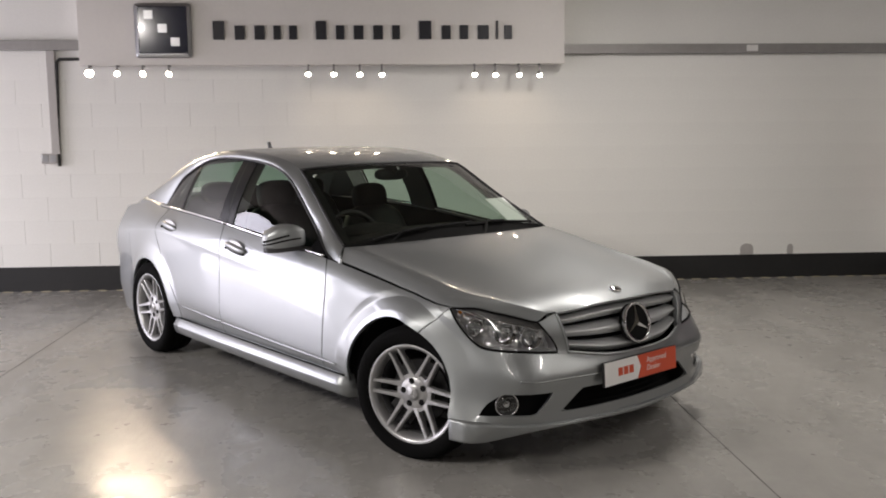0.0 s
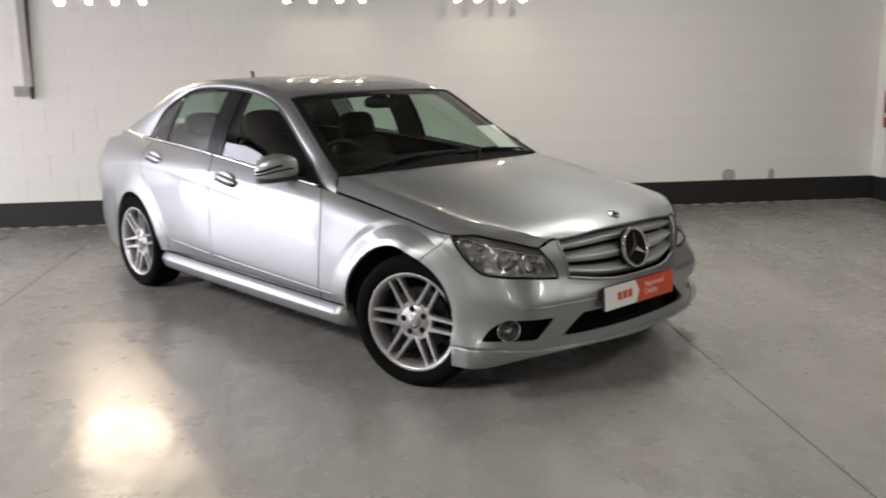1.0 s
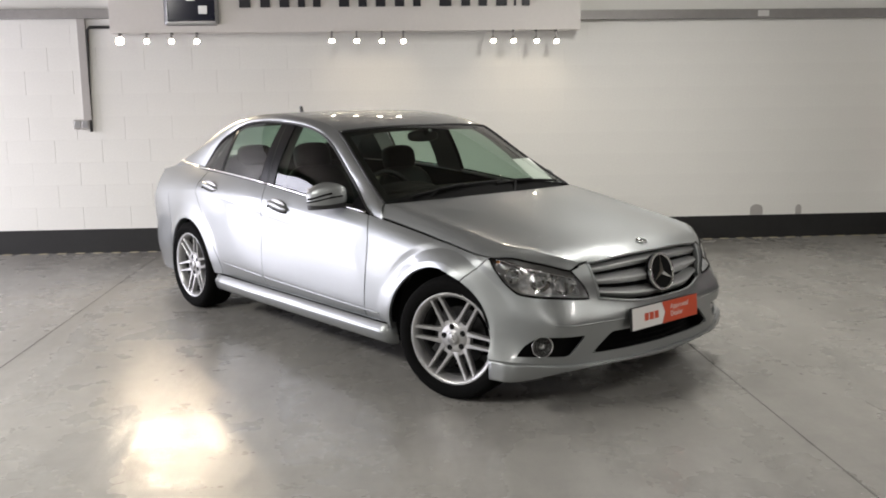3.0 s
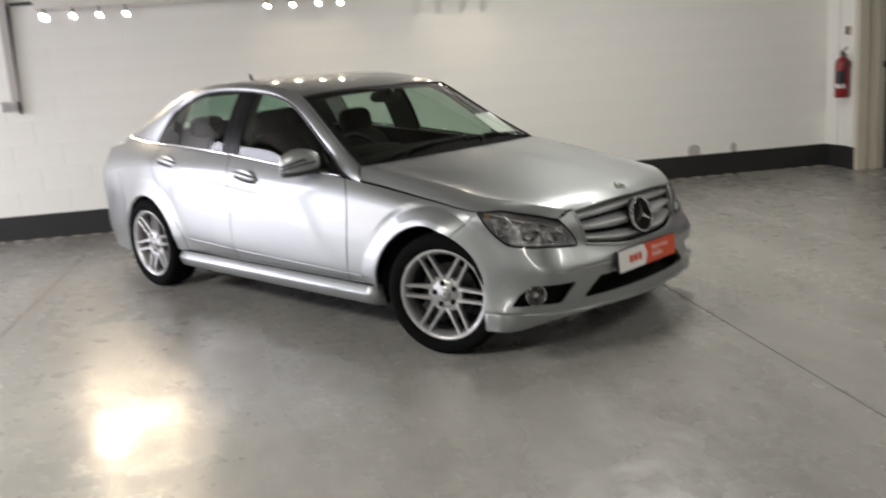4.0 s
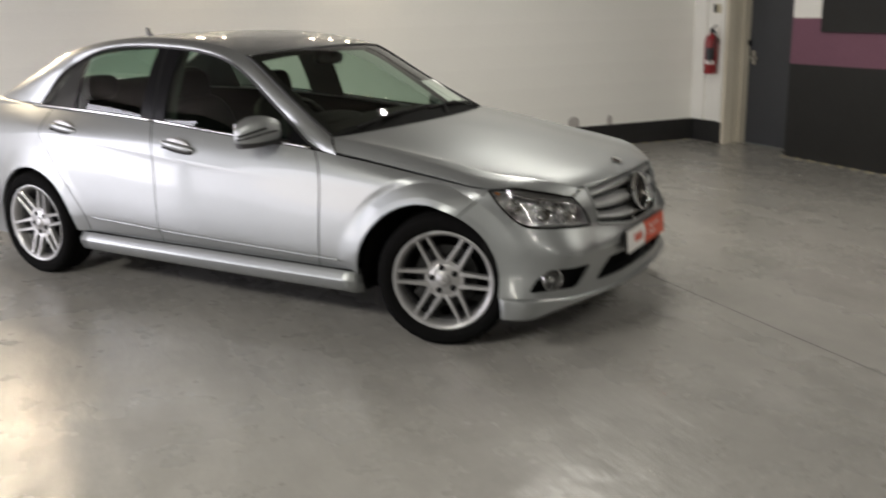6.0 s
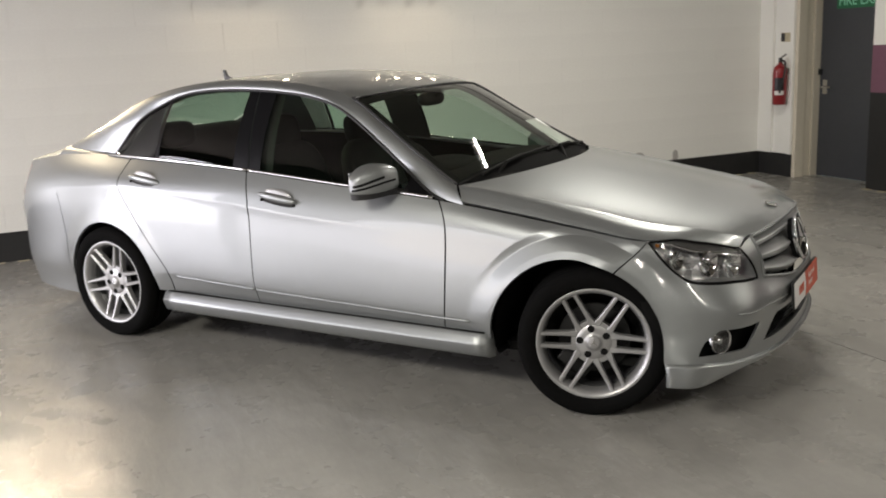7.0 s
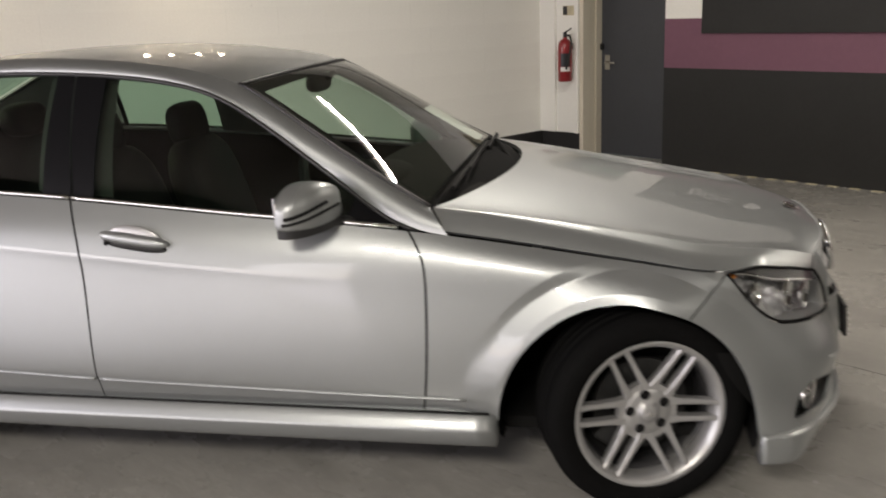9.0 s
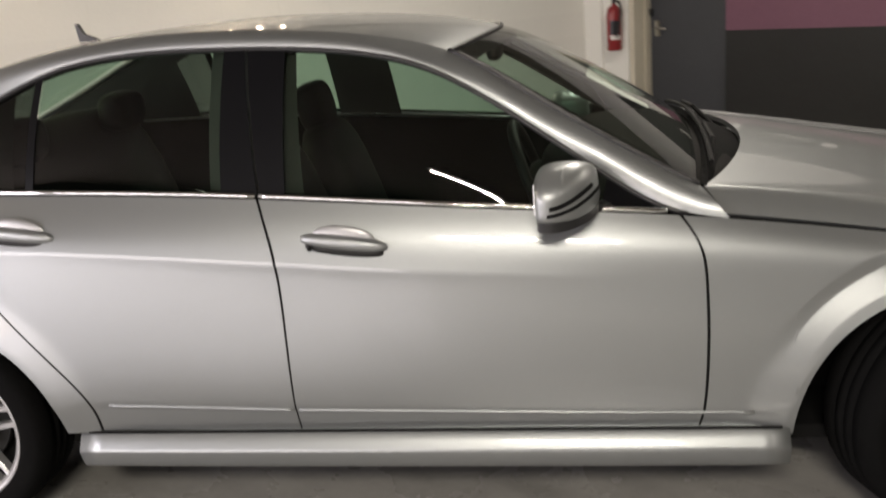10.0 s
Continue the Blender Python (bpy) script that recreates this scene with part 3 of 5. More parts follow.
both("grille_surround", lambda: sheet(*surround_grid()), "paint", car)
rear_bumper = part("rear_bumper", sheet(*grid(T[11] + G, 2 * T[14] - T[11] - G, 0, 4, 90, 30), surface=lambda s, k: np.where((s > T[14])[..., None], skin(2 * T[14] - s, k) * np.array([1, -1, 1]), skin(np.minimum(s, T[14]), k)), holes=(arch_gap,)), "paint", car, smooth=True)
TL0, TL1 = T[12] - 0.12, T[12] + 0.25
part("tail_panel", sheet(*grid(TL1 + G, 2 * T[14] - TL1 - G, 4.06, 6, 60, 24), surface=lambda s, k: np.where((s > T[14])[..., None], skin(2 * T[14] - s, k) * np.array([1, -1, 1]), skin(np.minimum(s, T[14]), k))), "paint", car, smooth=True)
both("rear_corner", lambda: sheet(*grid(T[11] - G + 0.0003, TL0 - G, 4.0, 6, 14, 24)), "paint", car)
both("tail_lamp", lambda: sheet(*grid(TL0 + G, TL1 - G, 4.3, 5.75, 24, 20)), "tail_red", car, "red tail lamp lens")
both("tail_lamp_surround", lambda: sheet(*grid(TL0, TL1, 5.76, 6, 24, 6)), "paint", car)
# wings and doors
def wing_grid(nk=110):
    """Columns of equal s before the axle, and of equal x behind it, crowded towards the rear end of the arch."""
    cx, cz, r = ARCHES[0]
    w = np.linspace(0, 1, nk) ** 0.8
    front = np.linspace(T[4] + G, T[5], 70)
    rows = []
    for s in front[:-1]:
        lo = arch_floor(s)
        rows.append((np.full(nk, s), lo + (6 - lo) * w))
    fine, ks = np.linspace(T[5], T[6] - G, 240), np.linspace(1, 6, 160)
    q = skin(np.repeat(fine[None], 160, 0), np.repeat(ks[:, None], 240, 1))
    X, Z = q[..., 0], q[..., 2]
    xs = np.concatenate([cx - r * np.sin(np.linspace(math.asin(cx / r), radians(89), 70)), np.linspace(cx - r - 0.002, -0.62, 40)])
    for x in xs:
        end = np.clip((cx - r - 0.002 - x) / (0.62 + cx - r - 0.002), 0, 1)
        aim = x * (1 - end) + X[:, -1] * end
        sx = np.array([np.interp(-aim[j], -X[j], fine) for j in range(160)])
        zx = np.array([np.interp(sx[j], fine, Z[j]) for j in range(160)])
        lo = 1.0 if x < cx - r else max(1.0, float(np.interp(cz + math.sqrt(max(r * r - (x - cx) ** 2, 0)), zx, ks)))
        k = lo + (6 - lo) * w
        rows.append((np.interp(k, ks, sx), k))
    return np.array([p[0] for p in rows]), np.array([p[1] for p in rows])


both("front_wing", lambda: sheet(*wing_grid()), "paint", car)
front_doors = both("front_door", lambda: sheet(*grid(T[6] + 0.0038, T[8] - 0.0034, 1.02, 6, 60, 64)), "paint", car)
rear_doors = both("rear_door", lambda: sheet(*grid(T[8] + 0.0034, T[9] - 0.0036, 1.02, 6, 60, 64), holes=(arch_gap,)), "paint", car)
both("rear_wing", lambda: sheet(*grid(T[9] + G, T[11] - G, 1, 6, 80, 80), holes=(arch_gap,)), "paint", car)
both("door_moulding", lambda: tube([tuple(skin(np.array([x]), np.array([2.02]))[0]) for x in np.linspace(T[6] - 0.12, T[8] - 0.012, 40)], 0.0055, 8), "paint", car)
both("door_moulding", lambda: tube([tuple(skin(np.array([x]), np.array([2.02]))[0]) for x in np.linspace(T[8] + 0.012, T[9] - 0.05, 30)], 0.0055, 8), "paint", car)
# dark tubes deep in the shut lines put the shade of the gaps in
for at in (T[6], T[8], T[9]):
    both("door_gap_shade", lambda: tube([tuple(skin(np.array([at]), np.array([k]))[0] * np.array([1, 0.9945, 1])) for k in np.linspace(1.05, 5.97, 40)], 0.0045, 6), "gap", car)
both("wing_gap_shade", lambda: tube([tuple(skin(np.array([x]), np.array([6.0]))[0] - np.array([0, 0, 0.007])) for x in np.linspace(T[4] + 0.02, T[6] - 0.02, 40)], 0.0045, 6), "gap", car)
# dark shell for the shade behind the shut lines, which also lines the cabin
both("inner_panel", lambda: sheet(*grid(T[6] - 0.15, T[10], 1, 6, 50, 20), surface=lambda s, k: skin(s, k) * np.array([1, 0.955, 1]) - np.array([0, 0, 0.012]), holes=(arch_gap,), flange=0), "gap", car)


def sill_bm():
    xs = np.linspace(-0.412, -2.335, 30)
    prof = [(0.825, 0.309), (0.866, 0.307), (0.875, 0.301), (0.886, 0.284), (0.8955, 0.268), (0.8980, 0.262), (0.8975, 0.256), (0.887, 0.222), (0.881, 0.211), (0.872, 0.203), (0.860, 0.197), (0.80, 0.188)]
    bm = bmesh.new()
    rows = [[bm.verts.new((x, -y + 0.006 * abs((x + 1.37) / 0.96) ** 3, z)) for y, z in prof] for x in xs]
    for a, b in zip(rows, rows[1:]):
        for i in range(len(prof) - 1):
            bm.faces.new((a[i], b[i], b[i + 1], a[i + 1]))
    bm.faces.new(rows[0])
    bm.faces.new(rows[-1])
    bmesh.ops.recalc_face_normals(bm, faces=bm.faces)
    return bm


both("sill", sill_bm, "paint", car)
# dark tube in place of the shade under the doors
both("sill_gap_shade", lambda: tube([(x, -0.866, 0.3085) for x in np.linspace(-0.43, -2.31, 12)], 0.0038, 8), "gap", car, "dark tube for the shade between the doors and the sill")

# roof and pillars
RAIL = [(-0.615, -0.726, 0.912), (-0.70, -0.708, 0.957), (-0.80, -0.684, 1.013), (-0.90, -0.659, 1.071), (-1.0, -0.635, 1.132), (-1.12, -0.608, 1.208), (-1.24, -0.583, 1.274), (-1.36, -0.568, 1.311), (-1.52, -0.558, 1.340), (-1.80, -0.55, 1.367), (-2.10, -0.55, 1.372), (-2.38, -0.555, 1.347), (-2.62, -0.58, 1.293), (-2.92, -0.615, 1.165), (-3.25, -0.655, 1.020)]
rail = curve(RAIL)
DLO = [(-0.55, -0.79, 0.838), (-0.685, -0.767, 0.864), (-0.85, -0.716, 0.955), (-1.0, -0.685, 1.060), (-1.15, -0.655, 1.161), (-1.30, -0.630, 1.243), (-1.45, -0.612, 1.286), (-1.62, -0.600, 1.310), (-1.90, -0.593, 1.328), (-2.20, -0.593, 1.325), (-2.36, -0.602, 1.300), (-2.50, -0.618, 1.250), (-2.64, -0.645, 1.175), (-2.74, -0.668, 1.075), (-2.815, -0.692, 0.988)]
dlo = curve(DLO)
UU = np.linspace(0, 1, 400)
RAIL_T, RAIL_B = UU[np.argmin(abs(rail(UU)[:, 0] + 1.24))], UU[np.argmin(abs(rail(UU)[:, 0] + 2.64))]


def mirrored(c):
    return lambda u: c(u) * np.array([1, -1, 1])


def span(c, u0, u1):
    return lambda u: c(u0 + (u1 - u0) * np.asarray(u, float))


def bow(p, dx, dz, power=2.4):
    """A cross edge from the right point p to its mirror image, bowed."""
    p = np.array(p)
    return lambda u: np.stack([p[0] + dx * (1 - (2 * u - 1) ** 2), p[1] * (1 - 2 * u), p[2] + dz * (1 - np.abs(2 * u - 1) ** power)], -1)


WS_TOP = bow(rail(np.array([RAIL_T]))[0], 0.09, 0.024)
RW_TOP = bow(rail(np.array([RAIL_B]))[0], -0.07, 0.022)
WS_BASE = bow(RAIL[0], 0.045, 0.058)
RW_BASE = bow(RAIL[-1], -0.10, 0.05)
part("roof", coons(WS_TOP, RW_TOP, span(rail, RAIL_T, RAIL_B), mirrored(span(rail, RAIL_T, RAIL_B)), -0.012, 50, 50), "paint", car, smooth=True)
windscreen = part("windscreen", coons(WS_BASE, WS_TOP, span(rail, 0, RAIL_T), mirrored(span(rail, 0, RAIL_T)), 0.03, 40, 40, flange=0, shrink=0.012), "screen", car, "lightly tinted windscreen", smooth=True)


def screen_border():
    """The black printed margin along the edge of the windscreen."""
    n = 60
    bm = coons(WS_BASE, WS_TOP, span(rail, 0, RAIL_T), mirrored(span(rail, 0, RAIL_T)), 0.03, n, n, flange=0, shrink=0.004)
    bm.faces.ensure_lookup_table()
    cut = [bm.faces[i * (n - 1) + j] for i in range(2, n - 3) for j in range(1, n - 6)]
    bmesh.ops.delete(bm, geom=cut, context="FACES")
    bmesh.ops.translate(bm, vec=(-0.003, 0, -0.005), verts=bm.verts)
    return bm


part("screen_border", screen_border(), "gap", windscreen, "black printed margin of the windscreen", True)
part("rear_window", coons(RW_TOP, RW_BASE, span(rail, RAIL_B, 1), mirrored(span(rail, RAIL_B, 1)), 0.015, 30, 30, flange=0, shrink=0.012), "glass", car, smooth=True)
part("headlining", coons(lambda u: WS_TOP(u) - [0.06, 0, 0.035], lambda u: RW_TOP(u) - [0, 0, 0.035], lambda v: span(rail, RAIL_T, RAIL_B)(v) - [0, 0, 0.03], lambda v: mirrored(span(rail, RAIL_T, RAIL_B))(v) - [0, 0, 0.03], 0.012, 20, 20, flange=0), "lining", car, smooth=True)


def between(c0, c1, u0, u1, n, m, push=0.0):
    """A strip between two curves, swelling outwards in the middle."""
    u = np.linspace(u0, u1, n)
    a, b = c0(u), c1(u)
    w = np.linspace(0, 1, m)[None, :, None]
    q = a[:, None] * (1 - w) + b[:, None] * w
    q[..., 1] -= push * (4 * w * (1 - w))[..., 0]
    q[..., 2] += 0.4 * push * (4 * w * (1 - w))[..., 0]
    bm = bmesh.new()
    vs = [[bm.verts.new(q[i, j]) for j in range(m)] for i in range(n)]
    for i in range(n - 1):
        for j in range(m - 1):
            bm.faces.new((vs[i][j], vs[i + 1][j], vs[i + 1][j + 1], vs[i][j + 1]))
    fold(bm, 0.012)
    return bm


both("roof_pillar", lambda: between(dlo, rail, 0, 1, 90, 10, 0.012), "paint", car, "painted roof rail and pillars")


both("pillar_lining", lambda: between(lambda u: dlo(u) + [0, 0.030, -0.006], lambda u: rail(u) + [0, 0.012, -0.024], 0.10, 1, 70, 6, -0.004), "lining", car, "dark cloth lining of the roof pillars")


def deck_side():
    """The shoulder between the foot of the rear pillar and the rear wing."""
    w = np.linspace(0, 1, 14)
    s_of = np.interp([2.805, 3.30], -edge6(np.linspace(T[9], T[12], 200))[:, 0], np.linspace(T[9], T[12], 200))
    low = edge6(s_of[0] + (s_of[1] - s_of[0]) * w)
    top = np.array(DLO[-1]) * (1 - w[:, None]) + np.array(RAIL[-1]) * w[:, None] + np.array([0, 0.01, 0.012])
    bm = bmesh.new()
    rows = [[bm.verts.new(low[i] * (1 - t) + top[i] * t + np.array([0, -0.006, 0.004]) * 4 * t * (1 - t)) for t in np.linspace(0, 1, 6)] for i in range(14)]
    for p, q in zip(rows, rows[1:]):
        for i in range(5):
            bm.faces.new((p[i], q[i], q[i + 1], p[i + 1]))
    fold(bm, 0)
    return bm



# bonnet and boot
S_END = T[6] - 0.105


def edge6(s):
    return skin(s, np.full(np.shape(s), 6.0))


def hood_edge(s):
    return skin(s, hood_line(s))


def bonnet_base(s):
    """The bonnet's outline without the dip and the arch at the lamps."""
    return edge6(s) - np.stack([0 * s, 0 * s, lamp_arch(s)], -1)


def bonnet_ridge(q, u, v):
    """A crease from the foot of the windscreen pillar to the grille's corner; the edges are drawn down to the lamps."""
    w = np.abs(2 * u - 1)
    line = eased(v, (-1.0, 0.0, 0.3, 0.6, 1.0, 2.0), (0.87, 0.87, 0.84, 0.87, 0.935, 0.935))
    along = np.sin(np.pi * np.clip(0.06 + 0.9 * v, 0, 1)) ** 0.6
    rise = np.where(w < line, 0.65 * np.exp(-((line - w) / 0.06)) + 0.35 * np.exp(-((line - w) / 0.3)), np.clip((0.988 - w) / (0.988 - line), 0, 1) ** 0.6)
    q[..., 2] += 0.024 * along * rise
    ss, sf = LAMP_TOP + (S_END - LAMP_TOP) * v[0], LAMP_TOP * (2 * u[:, 0] - 1)
    side, nose, tip = hood_edge(ss) - bonnet_base(ss), hood_edge(sf) - bonnet_base(sf), hood_edge(np.array([LAMP_TOP])) - bonnet_base(np.array([LAMP_TOP]))
    fs, fn = np.exp(-(1 - w) / 0.10)[..., None], np.exp(-v / 0.07)[..., None]
    right = np.where((u < 0.5)[..., None], 1.0, np.array([1.0, -1.0, 1.0]))
    q += side[None] * right * fs + nose[:, None] * np.array([1.0, -1.0, 1.0]) * fn - tip * right * fs * fn
    return q


CORNER, SHOULDER = edge6(np.array([S_END]))[0], np.array([-0.612, -0.728, 0.905])


def cowl(u):
    """The bonnet's rear edge: up from the side to a shoulder, then bowed across."""
    w = np.abs(2 * np.asarray(u, float) - 1)
    side = np.sign(1 - 2 * np.asarray(u, float))
    t = np.clip((w - 0.93) / 0.07, 0, 1)[:, None]
    r = np.minimum(w / 0.93, 1)
    p = np.stack([SHOULDER[0] + 0.19 * (1 - r ** 2), SHOULDER[1] * r, SHOULDER[2] + 0.028 * (1 - r ** 2)], -1) * (1 - t) + CORNER * t
    p[:, 1] *= side
    return p


bonnet = part("bonnet", coons(lambda u: bonnet_base(LAMP_TOP * (2 * u - 1)) * np.array([1, -1, 1]), cowl, lambda v: bonnet_base(LAMP_TOP + (S_END - LAMP_TOP) * v), lambda v: bonnet_base(LAMP_TOP + (S_END - LAMP_TOP) * v) * np.array([1, -1, 1]), 0.014, 140, 80, bonnet_ridge, shrink=0.006), "paint", car, smooth=True)
COWL_F, COWL_R = bow(SHOULDER - [0.0, -0.02, 0.030], 0.21, 0.026), lambda u: WS_BASE(u) + [0.02, 0, 0.0]
part("cowl_panel", coons(COWL_F, COWL_R, lambda v: COWL_F(np.zeros(1)) + (COWL_R(np.zeros(1)) - COWL_F(np.zeros(1))) * v[:, None], lambda v: COWL_F(np.ones(1)) + (COWL_R(np.ones(1)) - COWL_F(np.ones(1))) * v[:, None], 0, 30, 10), "gap", car, "black plastic scuttle panel")
S_B0, S_B1 = T[11] - 0.03, T[12] + 0.12
tail_edge = lambda u: np.where((u < 0.5)[:, None], edge6(S_B1 + (T[14] - S_B1) * np.minimum(2 * u, 1)), edge6(S_B1 + (T[14] - S_B1) * np.minimum(2 - 2 * u, 1)) * np.array([1, -1, 1]))
part("boot_lid", coons(lambda u: RW_BASE(u) + [0.03, 0, -0.01], tail_edge, lambda v: edge6(S_B0 + (S_B1 - S_B0) * v), lambda v: edge6(S_B0 + (S_B1 - S_B0) * v) * np.array([1, -1, 1]), 0.02, 40, 30), "paint", car, smooth=True)

both("deck_shoulder", deck_side, "paint", car)

# side glass
BELT_S = np.linspace(T[5], T[11], 300)
BELT = edge6(BELT_S)


def belt_at(x):
    x = np.asarray(x, float)
    return np.stack([x, np.interp(-x, -BELT[:, 0], BELT[:, 1]) + 0.022, np.interp(-x, -BELT[:, 0], BELT[:, 2]) + 0.004], -1)


DL = dlo(UU)


def dlo_at(x):
    x = np.asarray(x, float)
    return np.stack([x, np.interp(-x, -DL[:, 0], DL[:, 1]) + 0.006, np.interp(-x, -DL[:, 0], DL[:, 2])], -1)


def side_glass(x0, x1, lean0=0.0, lean1=0.0, out=0.0):
    """Glass between the waistline and the roof rail; the ends may lean forwards with height."""
    n, m = 40, 12
    w = np.linspace(0, 1, m)
    t = np.linspace(0, 1, n)[:, None]
    xs = (x0 + lean0 * w) * (1 - t) + (x1 + lean1 * w) * t
    a, b = belt_at(xs), dlo_at(xs)
    q = a * (1 - w[None, :, None]) + b * w[None, :, None]
    q[..., 2] = np.maximum(q[..., 2], a[..., 2] * 0 + np.minimum(a[..., 2], b[..., 2]))
    rise = np.maximum(b[..., 2] - a[..., 2], 0)
    q[..., 1] -= 0.022 * np.minimum(rise / 0.36, 1) ** 2 * (4 * w * (1 - w))[None] + out
    bm = bmesh.new()
    vs = [[bm.verts.new(q[i, j]) for j in range(m)] for i in range(n)]
    for i in range(n - 1):
        for j in range(m - 1):
            bm.faces.new((vs[i][j], vs[i + 1][j], vs[i + 1][j + 1], vs[i][j + 1]))
    bm.normal_update()
    return bm


for door in front_doors:
    f = (lambda b: b) if door is front_doors[0] else flip
    part("window", f(side_glass(-0.86, -1.680, 0.02, -0.01)), "glass", door, "dark tinted side window", True)
    part("window_corner", f(side_glass(-0.64, -0.86, 0.0, 0.02, 0.004)), "gloss_black", door, "black plastic window corner", True)
    part("pillar_trim", f(side_glass(-1.675, -1.742, -0.01, -0.05, 0.006)), "gloss_black", door, "black door pillar trim", True)
for door in rear_doors:
    f = (lambda b: b) if door is rear_doors[0] else flip
    part("pillar_trim", f(side_glass(-1.750, -1.850, -0.05, -0.008, 0.006)), "gloss_black", door, "black door pillar trim", True)
    part("window", f(side_glass(-1.846, -2.398, -0.008, 0.004)), "glass", door, "dark tinted side window", True)
    part("window_divider", f(side_glass(-2.398, -2.422, 0.004, 0.004, 0.004)), "gloss_black", door, "", True)
    part("quarter_window", f(side_glass(-2.420, -2.805, 0.004, 0.0)), "dark_glass", door, "dark tinted quarter window", True)


both("pillar_lining", lambda: side_glass(-1.64, -1.90, -0.03, -0.01, -0.05), "lining", car, "dark inner trim of the door pillar")
both("pillar_lining", lambda: side_glass(-2.50, -2.80, -0.02, 0.0, -0.06), "lining", car, "dark inner trim of the rear pillar")


def belt_strip(x0, x1):
    xs = np.linspace(x0, x1, 40)
    b = belt_at(xs)
    return tube([(x, y - 0.016, z + 0.004) for x, y, z in b], 0.007, 8)


def frame_strip(u0, u1):
    return tube([tuple(p + np.array([0, -0.003, -0.004])) for p in dlo(np.linspace(u0, u1, 90))], 0.0065, 8)


both("waist_strip", lambda: belt_strip(-0.70, -1.742), "chrome", car, "thin bright waistline strip")
both("waist_strip", lambda: belt_strip(-1.752, -2.815), "chrome", car, "thin bright waistline strip")
both("window_seal", lambda: frame_strip(0.04, 0.995), "plastic", car, "black rubber window seal")
# screen seals
part("screen_seal", tube([tuple(p + np.array([0, 0, 0.002])) for p in np.concatenate([span(rail, 0, RAIL_T)(np.linspace(0, 1, 30)), WS_TOP(np.linspace(0, 1, 30))[1:-1], mirrored(span(rail, 0, RAIL_T))(np.linspace(1, 0, 30))])], 0.007, 8), "plastic", car, "black windscreen seal", True)


# ---- car details ----
def handle_bm(x, z, y):
    return ball(0.115, 0.022, 0.019, Matrix.Translation((x, -y - 0.004, z)) @ Matrix.Rotation(radians(8), 4, "Y"), 24, 0.8)


def recess_bm(x, z, y):
    return ball(0.082, 0.009, 0.030, Matrix.Translation((x, -y + 0.003, z - 0.004)) @ Matrix.Rotation(radians(8), 4, "Y"), 24)


for doors, hx, hz, hy in ((front_doors, -1.512, 0.838, 0.860), (rear_doors, -2.415, 0.893, 0.850)):
    for door in doors:
        f = (lambda b: b) if door is doors[0] else flip
        part("handle_recess", f(recess_bm(hx, hz + 0.014, hy)), "recess", door, "shadowed grip recess", True)
        handle = part("handle", f(handle_bm(hx, hz - 0.002, hy)), "paint", door, "silver bar door handle with bright trim", True)
        # the shade under the handle is put in as a dark body
        part("handle_shade", f(ball(0.104, 0.018, 0.016, Matrix.Translation((hx, -hy - 0.002, hz - 0.020)) @ Matrix.Rotation(radians(8), 4, "Y"), 24, 0.8)), "brake", handle, "dark body for the shade under the handle", True)
        part("handle_lock", f(cyl(0.007, 0.006, Matrix.Translation((hx - 0.085, -hy - 0.020, hz - 0.010)) @ Matrix.Rotation(radians(90), 4, "X"), 12)), "gap", handle, "small dark lock button")


# wheels: axis along local z, outer face upwards
def tyre_bm():
    prof = [(0.212, -0.09), (0.254, -0.105), (0.288, -0.104), (0.302, -0.092)]
    for c in (-0.055, -0.018, 0.018, 0.055):
        prof += [(0.3085, c - 0.013), (0.3085, c + 0.013), (0.301, c + 0.0145), (0.301, c + 0.0225)]
    prof = prof[:-2] + [(0.302, 0.092), (0.290, 0.104), (0.278, 0.109), (0.254, 0.108), (0.231, 0.099), (0.221, 0.088)]
    return lathe(prof, 72)


def spoke_bm(a, side):
    """One bar of a twin spoke."""
    m = Matrix.Rotation(a, 4, "Z")
    bm = bmesh.new()
    rows = []
    for r, off, w, z, d in ((0.045, 0.0270, 0.0170, 0.066, 0.035), (0.078, 0.0285, 0.0140, 0.071, 0.03), (0.10, 0.0280, 0.0100, 0.074, 0.03), (0.15, 0.0270, 0.0084, 0.080, 0.03), (0.195, 0.0258, 0.0080, 0.086, 0.03), (0.216, 0.0255, 0.0105, 0.090, 0.03)):
        y = side * off
        rows.append([bm.verts.new(m @ Vector(p)) for p in ((r, y - w, z - d), (r, y - w, z - 0.004), (r, y - w + 0.004, z), (r, y + w - 0.004, z), (r, y + w, z - 0.004), (r, y + w, z - d))])
    for p, q in zip(rows, rows[1:]):
        for i in range(6):
            bm.faces.new((p[i], p[(i + 1) % 6], q[(i + 1) % 6], q[i]))
    bm.faces.new(rows[0])
    bm.faces.new(rows[-1])
    bmesh.ops.recalc_face_normals(bm, faces=bm.faces)
    return bm


